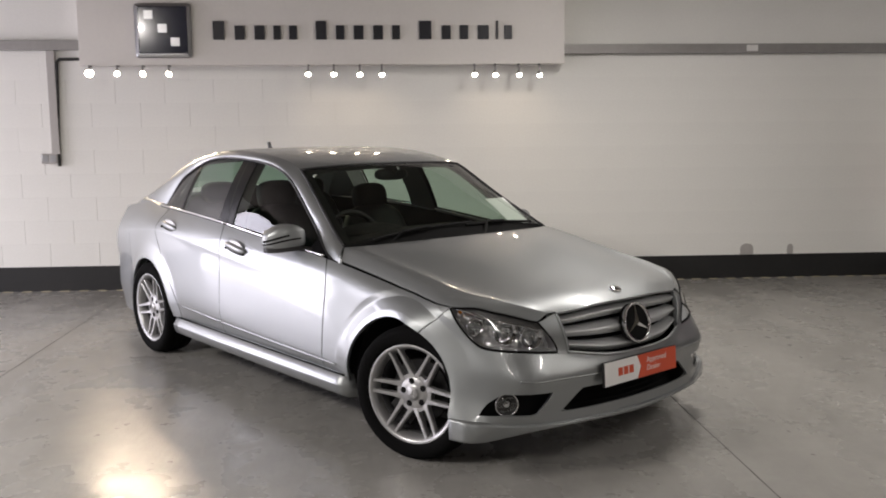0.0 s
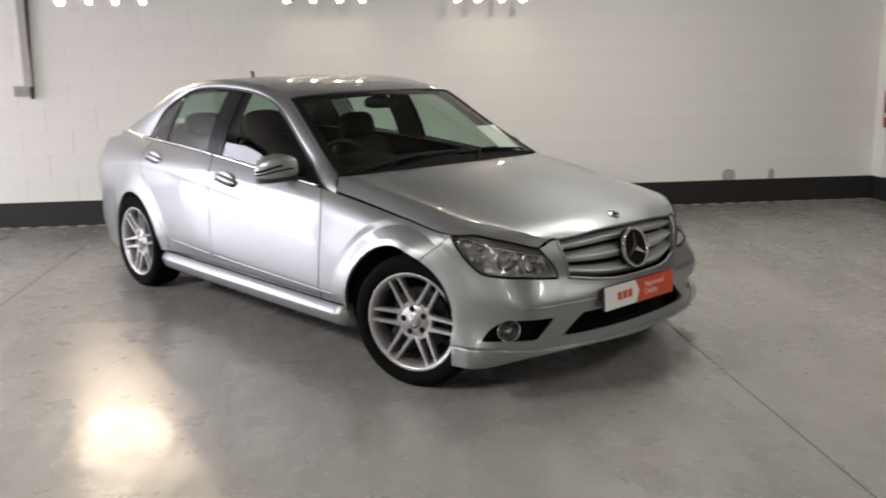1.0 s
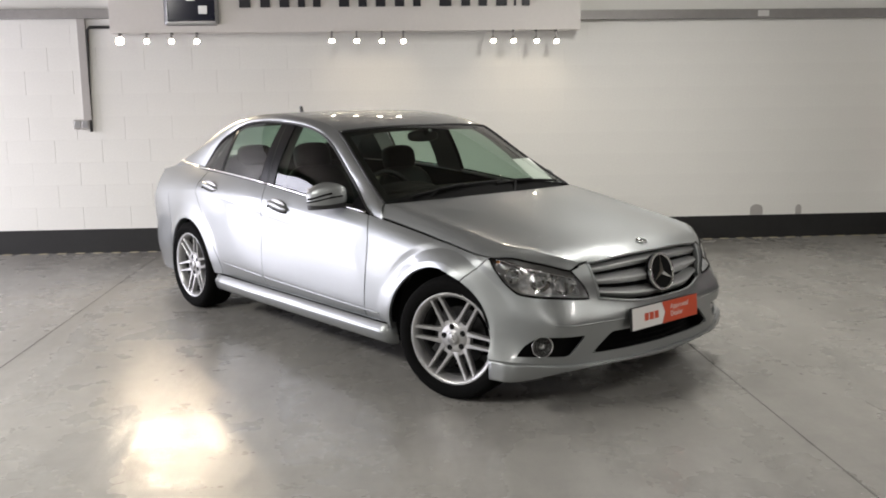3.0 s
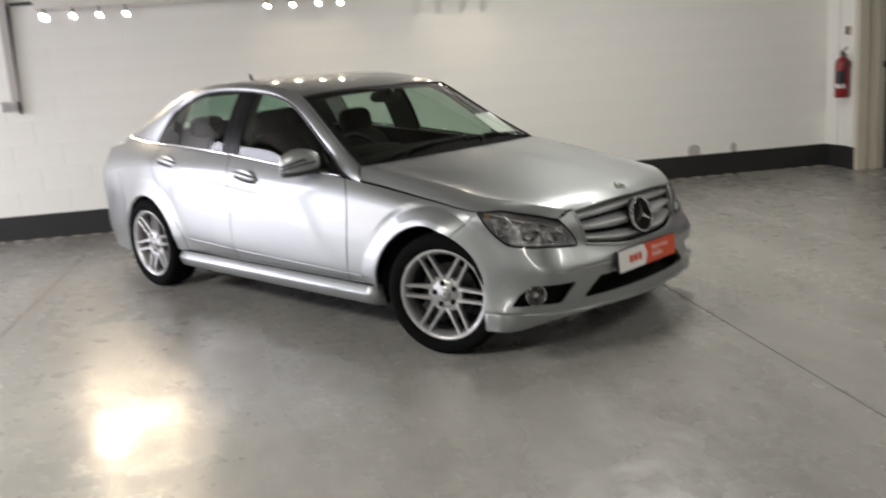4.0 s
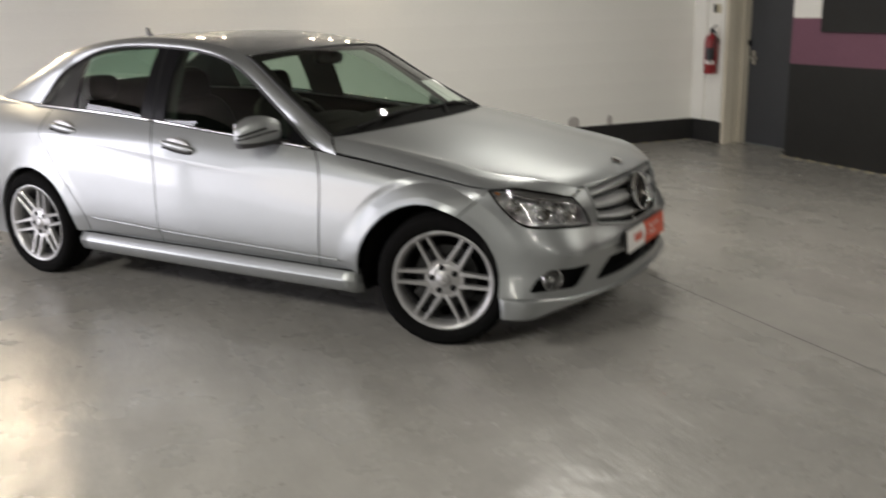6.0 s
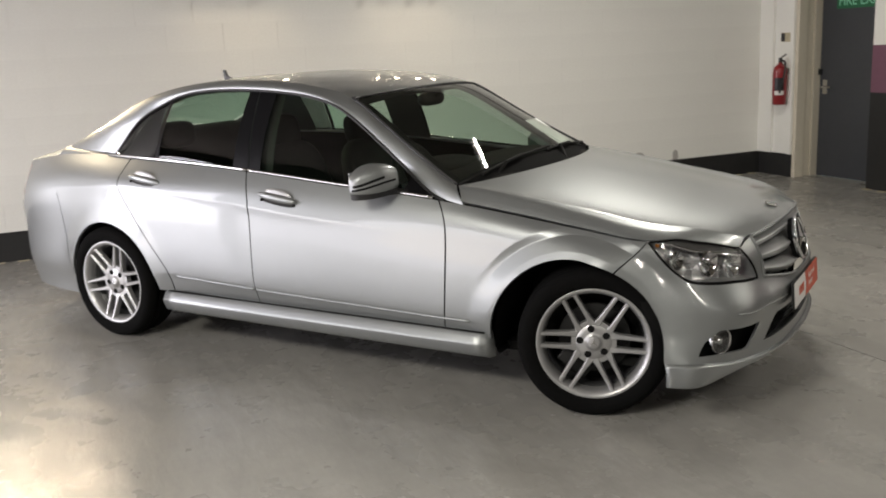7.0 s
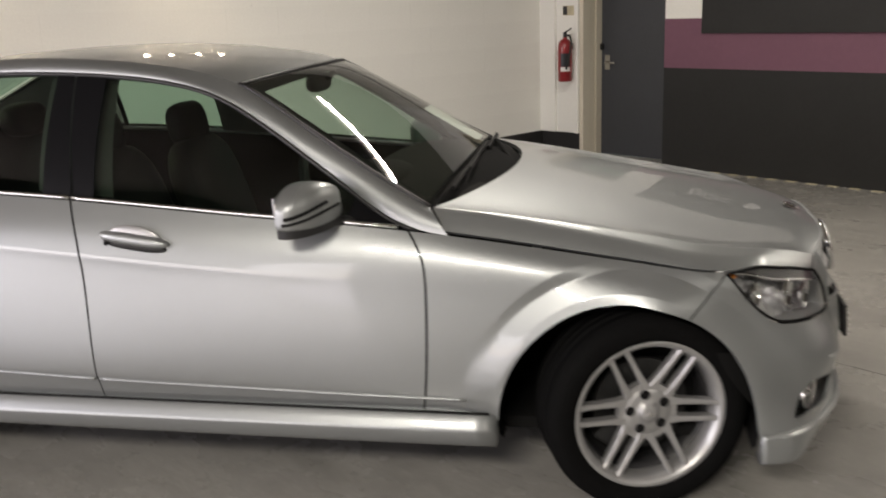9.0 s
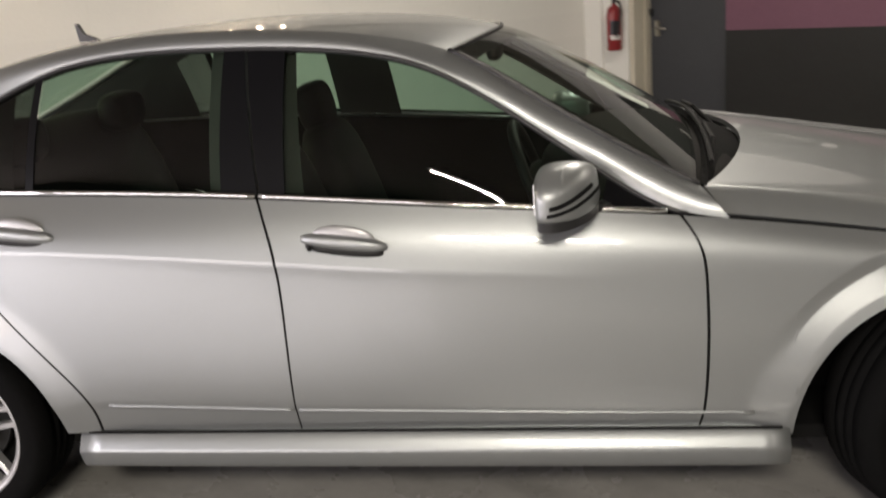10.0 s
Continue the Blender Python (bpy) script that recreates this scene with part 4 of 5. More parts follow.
def wheel(m, spin):
    w = new("wheel")
    w.parent, w.matrix_basis = car, m
    part("tyre", tyre_bm(), "rubber", w, "black road tyre", True)
    part("rim", lathe([(0.199, -0.085), (0.199, 0.03), (0.203, 0.066), (0.209, 0.084), (0.218, 0.094), (0.229, 0.099), (0.233, 0.095), (0.229, 0.085), (0.218, -0.085)], 72), "alloy", w, "silver alloy rim", True)
    part("hub", lathe([(0.0, 0.078), (0.028, 0.078), (0.030, 0.074), (0.045, 0.071), (0.070, 0.070), (0.077, 0.062), (0.078, 0.03)], 40), "alloy", w, "", True)
    part("hub_cap", lathe([(0.0, 0.084), (0.022, 0.083), (0.0285, 0.079), (0.029, 0.074)], 32), "alloy", w, "silver hub cap", True)
    for i in range(3):
        part("cap_point", prism([(-0.0035, 0.0), (0.0035, 0.0), (0.0, 0.021)], 0.0025, Matrix.Translation((0, 0, 0.083)) @ Matrix.Rotation(spin + i * 2 * math.pi / 3, 4, "Z")), "chrome", w, "bright point of the hub cap badge")
    for i in range(6):
        part("spoke_web", prism([(0.05, -0.030), (0.084, -0.025), (0.090, -0.014), (0.090, 0.014), (0.084, 0.025), (0.05, 0.030)], 0.03, Matrix.Rotation(spin + i * math.pi / 3, 4, "Z") @ Matrix.Translation((0, 0, 0.038))), "alloy", w)
        for side in (-1, 1):
            part("spoke", spoke_bm(spin + i * math.pi / 3, side), "alloy", w)
    for i in range(5):
        a = spin + 0.55 + i * 2 * math.pi / 5
        # black disc stands for the shade in the bolt's hole
        part("bolt_shade", cyl(0.0145, 0.02, Matrix.Translation((0.056 * math.cos(a), 0.056 * math.sin(a), 0.0628)), 14), "gap", w, "black disc for a shaded bolt hole")
    # the barrel's shade is given as black colour
    part("rim_barrel", lathe([(0.197, -0.08), (0.197, 0.045), (0.1955, 0.045), (0.1955, -0.08)], 48), "plastic", w, "inner barrel of the rim, black to stand for its shade", True)
    part("brake_disc", lathe([(0.05, 0.008), (0.145, 0.008), (0.145, -0.012), (0.05, -0.012)], 48), "brake", w, "steel brake disc")
    part("caliper", box(-0.16, -0.09, -0.07, 0.07, -0.03, 0.035, 0.008), "brake", w, "", False, Matrix.Rotation(0.9, 4, "Z"))
    part("wheel_back", cyl(0.199, 0.01, Matrix.Translation((0, 0, -0.05)), 40), "gap", w)
    return w


STEER = 19
for x, y, steer, spin in ((0.0, -0.735, STEER, -3), (0.0, 0.762, STEER, 20), (-2.76, -0.768, 0, 12), (-2.76, 0.768, 0, 40)):
    turn = Matrix.Rotation(radians(90 if y < 0 else -90), 4, "X")
    wheel(Matrix.Translation((x + (0.0125 if steer and y < 0 else 0), y, 0.309)) @ Matrix.Rotation(radians(steer), 4, "Z") @ turn, radians(spin))


def arch_liner(cx, cz, r):
    def make():
        bm = bmesh.new()
        n = 28
        rows = []
        for i in range(n + 1):
            a = radians(-18) + radians(216) * i / n
            x, z = cx + (r + 0.012) * math.cos(a), cz + (r + 0.012) * math.sin(a)
            rows.append([bm.verts.new((x, y, max(z, 0.20))) for y in (-0.80, -0.45)])
        for a, b in zip(rows, rows[1:]):
            bm.faces.new((a[0], b[0], b[1], a[1]))
        bm.faces.new([r_[1] for r_ in rows])
        return bm
    return make


for a in ARCHES:
    both("arch_liner", arch_liner(*a), "gap", car, "black wheel arch liner", False)
part("underbody", box(-3.5, 0.30, -0.70, 0.70, 0.19, 0.23), "gap", car, "black underbody")

# grille
GR = lambda s, k, d: skin(np.array([s]), np.array([k]))[0] - np.array([d, 0, 0])
part("grille_back", sheet(*grid(-S2A, S2A, 4, 6, 30, 8), surface=lambda s, k: skin(s, k) - np.array([0.07, 0, 0]), flange=0), "gap", car, "dark grille opening")


def grille_slat(k0, k1):
    bm = bmesh.new()
    rows = []
    for s in np.linspace(-S2A * 0.995, S2A * 0.995, 44):
        a, b = GR(s, k0, 0.030), GR(s, k1, 0.030)
        m = (a + b) / 2 + np.array([0.020, 0, 0.004])
        back = np.array([0.045, 0, 0])
        rows.append([bm.verts.new(p) for p in (a - back, a, m * 0.75 + a * 0.25, m, m * 0.75 + b * 0.25, b, b - back)])
    for a, b in zip(rows, rows[1:]):
        for i in range(6):
            bm.faces.new((a[i], b[i], b[i + 1], a[i + 1]))
    bm.faces.new(rows[0])
    bm.faces.new(rows[-1])
    bmesh.ops.recalc_face_normals(bm, faces=bm.faces)
    return bm


for k0, k1 in ((4.12, 4.50), (4.72, 5.10), (5.32, 5.72)):
    part("grille_slat", grille_slat(k0, k1), "grille_silver", car, "silver grille slat", True)
ring = np.concatenate([[GR(s, 5.97, 0.0) for s in np.linspace(-S2A, S2A, 30)], [GR(S2A, k, 0.0) for k in np.linspace(5.9, 4.1, 10)], [GR(s, 4.03, 0.0) for s in np.linspace(S2A, -S2A, 30)], [GR(-S2A, k, 0.0) for k in np.linspace(4.1, 5.9, 10)]])
part("grille_frame", tube([tuple(p) for p in ring], 0.007, 8, closed=True), "paint", car, "silver grille frame", True)
# round three-pointed emblem in the grille
EMB = Matrix.Translation((0.668, -0.008, 0.622)) @ Matrix.Rotation(radians(76), 4, "Y")
emblem = part("emblem", cyl(0.088, 0.03, EMB @ Matrix.Translation((0, 0, -0.015)), 40), "gap", car, "round black emblem plate")
part("emblem_ring", lathe([(0.080, 0.0), (0.083, 0.008), (0.090, 0.008), (0.093, 0.0), (0.090, -0.01)], 48, m=EMB), "chrome", emblem, "chrome ring", True)
for i in range(3):
    a = math.pi + i * 2 * math.pi / 3
    pt = lambda r, da, z: EMB @ Vector((r * math.cos(a + da), r * math.sin(a + da), z))
    bm = bmesh.new()
    tip, l, r_, c, bk = (bm.verts.new(p) for p in (pt(0.084, 0, 0.005), pt(0.014, math.pi / 3, 0.002), pt(0.014, -math.pi / 3, 0.002), pt(0, 0, 0.014), pt(0.03, 0, -0.004)))
    for f in ((tip, l, c), (tip, c, r_), (tip, r_, bk), (tip, bk, l)):
        bm.faces.new(f)
    bmesh.ops.recalc_face_normals(bm, faces=bm.faces)
    part("emblem_point", bm, "chrome", emblem)
part("bonnet_badge", lathe([(0.0, 0.004), (0.022, 0.004), (0.027, 0.002), (0.028, -0.004)], 24, m=Matrix.Translation((0.545, -0.01, 0.764)) @ Matrix.Rotation(radians(18), 4, "Y")), "chrome", car, "small round badge on the bonnet", True)

# headlamps
def lamp_grid(w0, w1, ns, nk, t0=0.0, t1=1.0):
    """A grid over the lamp's outline: w from its floor to the bonnet's edge, t from the inner to the outer end."""
    w = np.linspace(w0, w1, nk)[None, :]
    t = np.linspace(t0, t1, ns)[:, None]
    si = lamp_inner(w) + 0.004
    s = si + (T[4] - 0.010 - si) * t
    lo, hi = lamp_floor(s) + 0.01, hood_line(s) - 0.035
    return s, np.minimum(lo, hi) + (hi - np.minimum(lo, hi)) * w


def behind(d, squeeze=0.985):
    return lambda s, k: skin(s, k) * np.array([1, squeeze, 1]) - np.array([d, 0, 0])


def faceted(s, k):
    """The back of the lamp, folded into bright facets."""
    ridge = np.abs((s * 19) % 1 - 0.5) * 0.030 + np.abs((k * 1.5) % 1 - 0.5) * 0.022
    return behind(0.058, 0.96)(s, k) - np.stack([ridge, 0 * ridge, 0 * ridge], -1)


def lamp_line(w, d, t0=0.0, t1=1.0, n=40):
    s, k = lamp_grid(w, w, n, 2, t0, t1)
    return [tuple(p) for p in behind(d)(s[:, 0], k[:, 0])]


def lens_bm():
    return sheet(*lamp_grid(0, 1, 50, 20), flange=0.0)


def lamp_ring():
    s, k = lamp_grid(0, 1, 50, 20)
    return list(zip(s[:, 0], k[:, 0])) + list(zip(s[-1, 1:-1], k[-1, 1:-1])) + list(zip(s[::-1, -1], k[::-1, -1])) + list(zip(s[0, -2:0:-1], k[0, -2:0:-1]))


def lamp_side_bm():
    """The wall of the lamp's housing, from the lens back to the reflector."""
    bm = bmesh.new()
    a, b = (np.array(v) for v in zip(*lamp_ring()))
    near, far = behind(0.006, 0.996)(a, b), faceted(a, b)
    mid = near * 0.45 + far * 0.55 + np.array([0, 0.003, 0])
    rows = [[bm.verts.new(p) for p in loop] for loop in (near, mid, far)]
    n = len(a)
    for u, v in zip(rows, rows[1:]):
        for i in range(n):
            bm.faces.new((u[i], u[(i + 1) % n], v[(i + 1) % n], v[i]))
    bmesh.ops.recalc_face_normals(bm, faces=bm.faces)
    return bm


def seal_bm():
    p = [skin(np.array([a]), np.array([b]))[0] for a, b in lamp_ring()]
    kept = [p[0]]
    for q in p[1:]:
        if np.linalg.norm(q - kept[-1]) > 0.006:
            kept.append(q)
    return tube([tuple(q) for q in kept], 0.0042, 6, closed=True)


lamps = both("headlamp", lens_bm, "lens", car, "clear headlamp lens")
for lamp in lamps:
    f = (lambda b: b) if lamp is lamps[0] else flip
    part("lamp_bowl", f(sheet(*lamp_grid(0, 1, 34, 14), surface=faceted, flange=0)), "lamp_metal", lamp, "bright faceted headlamp reflector")
    part("lamp_housing", f(lamp_side_bm()), "recess", lamp, "bright inner wall of the headlamp")
    part("lamp_seal", f(seal_bm()), "gap", lamp, "black rubber seal", True)
    for t, w, r in ((0.17, 0.42, 0.050), (0.42, 0.42, 0.050), (0.66, 0.40, 0.036)):
        s_, k_ = lamp_grid(w, w, 2, 2, t, t)
        p = behind(0.055, 0.97)(s_[:1, 0], k_[:1, 0])[0]
        face = Matrix.Translation(tuple(p)) @ Vector((1, -0.35, 0)).to_track_quat("Z", "Y").to_matrix().to_4x4()
        part("reflector", f(lathe([(r * 0.35, -0.02), (r * 0.8, 0.0), (r, 0.022), (r * 1.08, 0.024), (r * 1.08, 0.012)], 24, m=face)), "chrome", lamp, "chrome reflector ring", True)
        part("bulb_lens", f(ball(r * 0.55, r * 0.55, r * 0.4, face, 16)), "lens", lamp, "", True)
        part("lamp_fin", f(tube([face @ Vector((r * 1.25, -r, 0.0)), face @ Vector((r * 1.3, 0.0, 0.012)), face @ Vector((r * 1.15, r * 0.9, 0.0))], 0.006, 8)), "chrome", lamp, "chrome fin between the reflectors", True)
    part("lamp_brow", f(sheet(*lamp_grid(0.74, 1, 40, 6, 0.0, 0.93), surface=behind(0.010), flange=0)), "brow", lamp, "dark grey brow over the reflectors", True)
    part("lamp_shelf", f(tube(lamp_line(0.73, 0.009, 0.0, 0.92), 0.0045, 8)), "chrome", lamp, "bright line under the brow", True)
    p = behind(0.03, 0.97)(*[v[:1, 0] for v in lamp_grid(0.55, 0.55, 2, 2, 0.85, 0.85)])[0]
    part("turn_signal", f(ball(0.009, 0.009, 0.009, Matrix.Translation(tuple(p)), 12)), "amber", lamp, "amber indicator bulb", True)

# lower openings and fog lamps
part("intake_back", sheet(*grid(-0.70, 0.70, 0.3, 3.3, 40, 12), surface=lambda s, k: skin(s, k) * np.array([1, 0.985, 1]) - np.array([0.085, 0, 0]), flange=0), "gap", car, "black lower air intake")
for z in (0.29, 0.315, 0.34, 0.362):
    part("intake_bar", tube([(0.645 - 0.12 * (y / 0.45) ** 2, y, z) for y in np.linspace(-0.42, 0.42, 20)], 0.003, 6), "gap", car)
both("fog_recess", lambda: sheet(*grid(T[2] * 0.9, T[4] - 0.1, 0.9, 3, 24, 12), surface=lambda s, k: skin(s, k) * np.array([1, 0.97, 1]) - np.array([0.055, 0, 0]), flange=0), "gap", car, "black fog lamp recess")
FM = Matrix.Translation((0.507, -0.672, 0.334)) @ Vector((1, -0.55, 0)).to_track_quat("Z", "Y").to_matrix().to_4x4()
fogs = both("fog_lamp", lambda: lathe([(0.042, -0.03), (0.046, 0.0), (0.050, 0.006), (0.052, 0.002), (0.051, -0.03)], 32, m=FM), "chrome", car, "round chrome-rimmed fog lamp")
for fog in fogs:
    f = (lambda b: b) if fog is fogs[0] else flip
    part("fog_bowl", f(lathe([(0.0, -0.025), (0.028, -0.02), (0.047, 0.0)], 24, m=FM)), "brake", fog, "dark lamp bowl", True)
    part("fog_bulb", f(lathe([(0.0, 0.004), (0.012, 0.002), (0.016, -0.006), (0.024, -0.014)], 16, m=FM)), "chrome", fog, "bright bulb shield", True)
    part("fog_lens", f(ball(0.047, 0.047, 0.012, FM, 24)), "lens", fog, "clear round lens", True)
# lip under the bumper
def lip_bm():
    """A sharp-edged lip: deep at the wheels, thin across the middle."""
    bm = bmesh.new()
    rows = []
    prof = ((1.0, -0.002), (0.985, 0.008), (0.94, 0.016), (0.88, 0.017), (0.5, 0.011), (0.12, 0.009), (0.03, 0.005), (0.0, -0.012))
    reach = []
    for w, _ in prof:
        lo, hi = T[3], T[4] + 0.1
        for _ in range(24):
            mid = (lo + hi) / 2
            lo, hi = (mid, hi) if float(arch_gap(skin(np.array([mid]), np.array([1.18 * w])))[0]) > 0.022 - 0.016 * w else (lo, mid)
        reach.append(lo)
    for t in np.linspace(-1, 1, 121):
        row = []
        for (w, d), far in zip(prof, reach):
            s = t * far
            top = float(eased(abs(s), (0.0, 0.18, 0.49, 0.59, 0.74, 0.86, 1.0), (0.87, 0.89, 0.86, 0.92, 1.12, 1.18, 1.18)))
            e = min(max((far - abs(s)) / 0.08, 0.55), 1.0)
            p = skin(np.array([s]), np.array([top * w]))[0]
            n = (p - np.array([p[0] - 0.1, p[1] * 0.8, p[2]]))
            row.append(p + n / np.linalg.norm(n) * d * e)
        row.append(row[-1] * np.array([1, 0.93, 1]) - np.array([0.08 * (1 - t ** 8), 0, 0.0]))
        rows.append([bm.verts.new(q) for q in row])
    for a, b in zip(rows, rows[1:]):
        for i in range(8):
            bm.faces.new((a[i], b[i], b[i + 1], a[i + 1]))
    bm.faces.new(rows[0])
    bm.faces.new(rows[-1])
    bmesh.ops.recalc_face_normals(bm, faces=bm.faces)
    return bm


part("front_lip", lip_bm(), "paint", car, "", True)
# raised line across the bumper
both("bumper_moulding", lambda: tube([tuple(skin(np.array([x]), np.array([2.88]))[0] - np.array([0.001, 0, 0])) for x in np.linspace(0.22, 0.61, 34)], 0.0042, 8), "paint", car)
# show plate
PM = Matrix.Translation((0.700, -0.010, 0.426)) @ Matrix.Rotation(radians(90), 4, "Z") @ Matrix.Rotation(radians(86), 4, "X")
plate = part("show_plate", box(-0.26, 0.26, -0.056, 0.056, -0.012, 0.0, 0.003), "plastic", car, "white and orange dealer show plate", m=PM)
part("plate_white", box(-0.255, 0.0, -0.052, 0.052, 0.0, 0.002), "white", plate, "white plate half")
part("plate_orange", prism([(-0.03, -0.052), (0.255, -0.052), (0.255, 0.052), (-0.03, 0.052), (-0.005, 0.0)], 0.0035, Matrix.Translation((0, 0, 0.0006))), "orange", plate, "orange plate half with white lettering")
for i in range(3):
    part("logo_bar", box(-0.165 + i * 0.038, -0.135 + i * 0.038, -0.018, 0.018, 0.002, 0.0032), "orange", plate)
lettering("plate_text", "Approved", 0.036, "white", plate, Matrix.Translation((0.035, 0.010, 0.0042)), "", 0.0004)
lettering("plate_text", "Dealer", 0.036, "white", plate, Matrix.Translation((0.035, -0.026, 0.0042)), "", 0.0004)

# door mirrors
def rounded(outline, times=3):
    """The outline with its corners cut again and again."""
    p = np.array(outline, float)
    for _ in range(times):
        q = np.roll(p, -1, 0)
        p = np.stack([0.78 * p + 0.22 * q, 0.22 * p + 0.78 * q], 1).reshape(-1, 2)
    return p


MIRROR_PLAN = rounded([(-1.026, -0.968), (-0.975, -0.976), (-0.925, -0.945), (-0.888, -0.895), (-0.866, -0.835), (-0.862, -0.788), (-0.93, -0.776), (-1.008, -0.780)])
MIRROR_MID = np.array([-0.945, -0.870])


def mirror_point(i, h):
    """A place on the mirror housing: i counts round the plan, h runs from -1 at the foot to 1 at the top."""
    p = MIRROR_PLAN[int(i) % len(MIRROR_PLAN)]
    k = (1 - abs(h) ** 4.5) ** 0.38 if h > 0 else (1 - 0.3 * abs(h) ** 6) ** 0.4
    x, y = MIRROR_MID + (p - MIRROR_MID) * k
    foot = 0.885 + 0.10 * (y + 0.965)
    top = 1.014 - 3.6 * min(y + 0.865, 0.0) ** 2 - 2.5 * max(y + 0.865, 0.0) ** 2
    return Vector((x - 0.10 * (foot + (top - foot) * (h + 1) / 2 - 0.93) * (p[0] > -0.95), y, foot + (top - foot) * (h + 1) / 2))


def mirror_bm():
    bm = bmesh.new()
    n, m = len(MIRROR_PLAN), 20
    hs = [math.sin(math.pi * (j / (m - 1) - 0.5)) * 0.985 for j in range(m)]
    rows = [[bm.verts.new(mirror_point(i, h)) for i in range(n)] for h in hs]
    for p, q in zip(rows, rows[1:]):
        for i in range(n):
            bm.faces.new((p[i], p[(i + 1) % n], q[(i + 1) % n], q[i]))
    bm.faces.new(rows[0])
    bm.faces.new(rows[-1])
    bmesh.ops.recalc_face_normals(bm, faces=bm.faces)
    return bm


mirrors = both("door_mirror", mirror_bm, "paint", car, "silver door mirror housing")
mirrors[1].location = (0, 0, -0.03)
for mir in mirrors:
    f = (lambda b: b) if mir is mirrors[0] else flip
    base = prism([tuple(q) for q in MIRROR_MID + (MIRROR_PLAN - MIRROR_MID) * 0.955], 0.024, Matrix.Translation((0, 0, 0.866)))
    bmesh.ops.transform(base, matrix=Matrix.Translation((0, -0.965, 0.885)) @ Matrix.Rotation(math.atan(0.10), 4, "X") @ Matrix.Translation((0, 0.965, -0.885)), verts=base.verts)
    part("mirror_base", f(base), "plastic", mir, "black mirror underside")
    part("mirror_stalk", f(tube([(-0.93, -0.83, 0.885), (-0.87, -0.78, 0.880), (-0.83, -0.73, 0.876)], 0.026, 10, flat=0.55)), "plastic", mir, "black mirror foot", True)
    glass = box(-0.003, 0.0, -0.080, 0.080, -0.038, 0.038, 0.001)
    glass.transform(Matrix.Translation((-1.0095, -0.872, 0.944)) @ Matrix.Rotation(radians(-5.4), 4, "Z"))
    part("mirror_glass", f(glass), "chrome", mir, "mirror glass")
    for h, i0, i1, r in ((-0.08, 3, 24, 0.0055), (-0.46, 2, 32, 0.0045)):
        part("indicator_slot", f(tube([mirror_point(i, h + 0.008 * (i - i0)) for i in range(i0, i1)], r, 8)), "gap", mir, "dark indicator slot")

# roof antenna, wipers
part("roof_antenna", prism([(0, 0), (0.075, 0), (0.05, 0.014), (0.018, 0.026), (0.0, 0.062), (-0.008, 0.062)], 0.02, Matrix.Translation((-2.60, 0.01, 1.352)) @ Matrix.Rotation(radians(90), 4, "X")), "plastic", car, "black fin antenna on the roof")
for u0, u1, lift in ((0.10, 0.56, 0.02), (0.52, 0.90, 0.015)):
    u = np.linspace(u0, u1, 16)
    rest = WS_BASE(u) + np.array([0.034, 0, 0.004]) + np.outer(np.linspace(0, 1, 16), [-0.7 * lift, 0, 0.55 * lift])
    wiper = part("wiper", tube([tuple(p) for p in rest], 0.007, 8), "matt_black", car, "black windscreen wiper")
    part("wiper_arm", tube([tuple(COWL_F(np.array([u0 + 0.05]))[0] + [-0.05, 0, 0.012]), tuple(rest[4] + [0.016, 0, 0.008]), tuple(rest[8] + [0.010, 0, 0.008])], 0.008, 8), "matt_black", wiper, "")

# cabin
part("cabin_floor", box(-3.0, -0.5, -0.72, 0.72, 0.24, 0.30), "gap", car)
part("dashboard", ball(0.30, 0.74, 0.16, Matrix.Translation((-0.72, 0, 0.80)), 32, 0.7), "dash", car, "black dashboard", True)
part("instrument_hood", ball(0.14, 0.20, 0.06, Matrix.Translation((-0.88, -0.36, 0.925)), 20, 0.8), "dash", car, "", True)
sw = [(-1.04 - 0.17 * math.sin(a) * 0.36, -0.36 + 0.185 * math.cos(a), 0.86 + 0.185 * math.sin(a) * 0.93) for a in np.linspace(0, 2 * math.pi, 40)[:-1]]
steering = part("steering_wheel", tube(sw, 0.016, 8, closed=True), "leather", car, "black leather steering wheel", True)
part("steering_hub", ball(0.05, 0.075, 0.075, Matrix.Translation((-1.02, -0.36, 0.85)), 16, 0.8), "dash", steering, "", True)
part("steering_spoke", box(-1.05, -1.02, -0.53, -0.19, 0.835, 0.865, 0.008), "silver_edge", steering, "silver spoke")
part("steering_column", tube([(-1.0, -0.36, 0.85), (-0.75, -0.36, 0.75)], 0.04, 12), "dash", car)


def seat(x, y, drop):
    s = new("seat")
    s.parent, s.matrix_basis = car, Matrix.Translation((x, y, -drop))
    s["label"] = "black leather front seat"
    part("cushion", ball(0.27, 0.26, 0.10, Matrix.Translation((0.10, 0, 0.50)), 20, 0.6), "leather", s, "", True)
    part("backrest", ball(0.085, 0.25, 0.33, Matrix.Translation((-0.26, 0, 0.80)) @ Matrix.Rotation(radians(-18), 4, "Y"), 20, 0.6), "leather", s, "", True)
    part("headrest", ball(0.055, 0.135, 0.095, Matrix.Translation((-0.37, 0, 1.165)) @ Matrix.Rotation(radians(-10), 4, "Y"), 20, 0.65), "leather", s, "", True)
    for d in (-0.06, 0.06):
        part("headrest_post", tube([(-0.36, d, 1.05), (-0.37, d, 1.13)], 0.008, 8), "chrome", s)


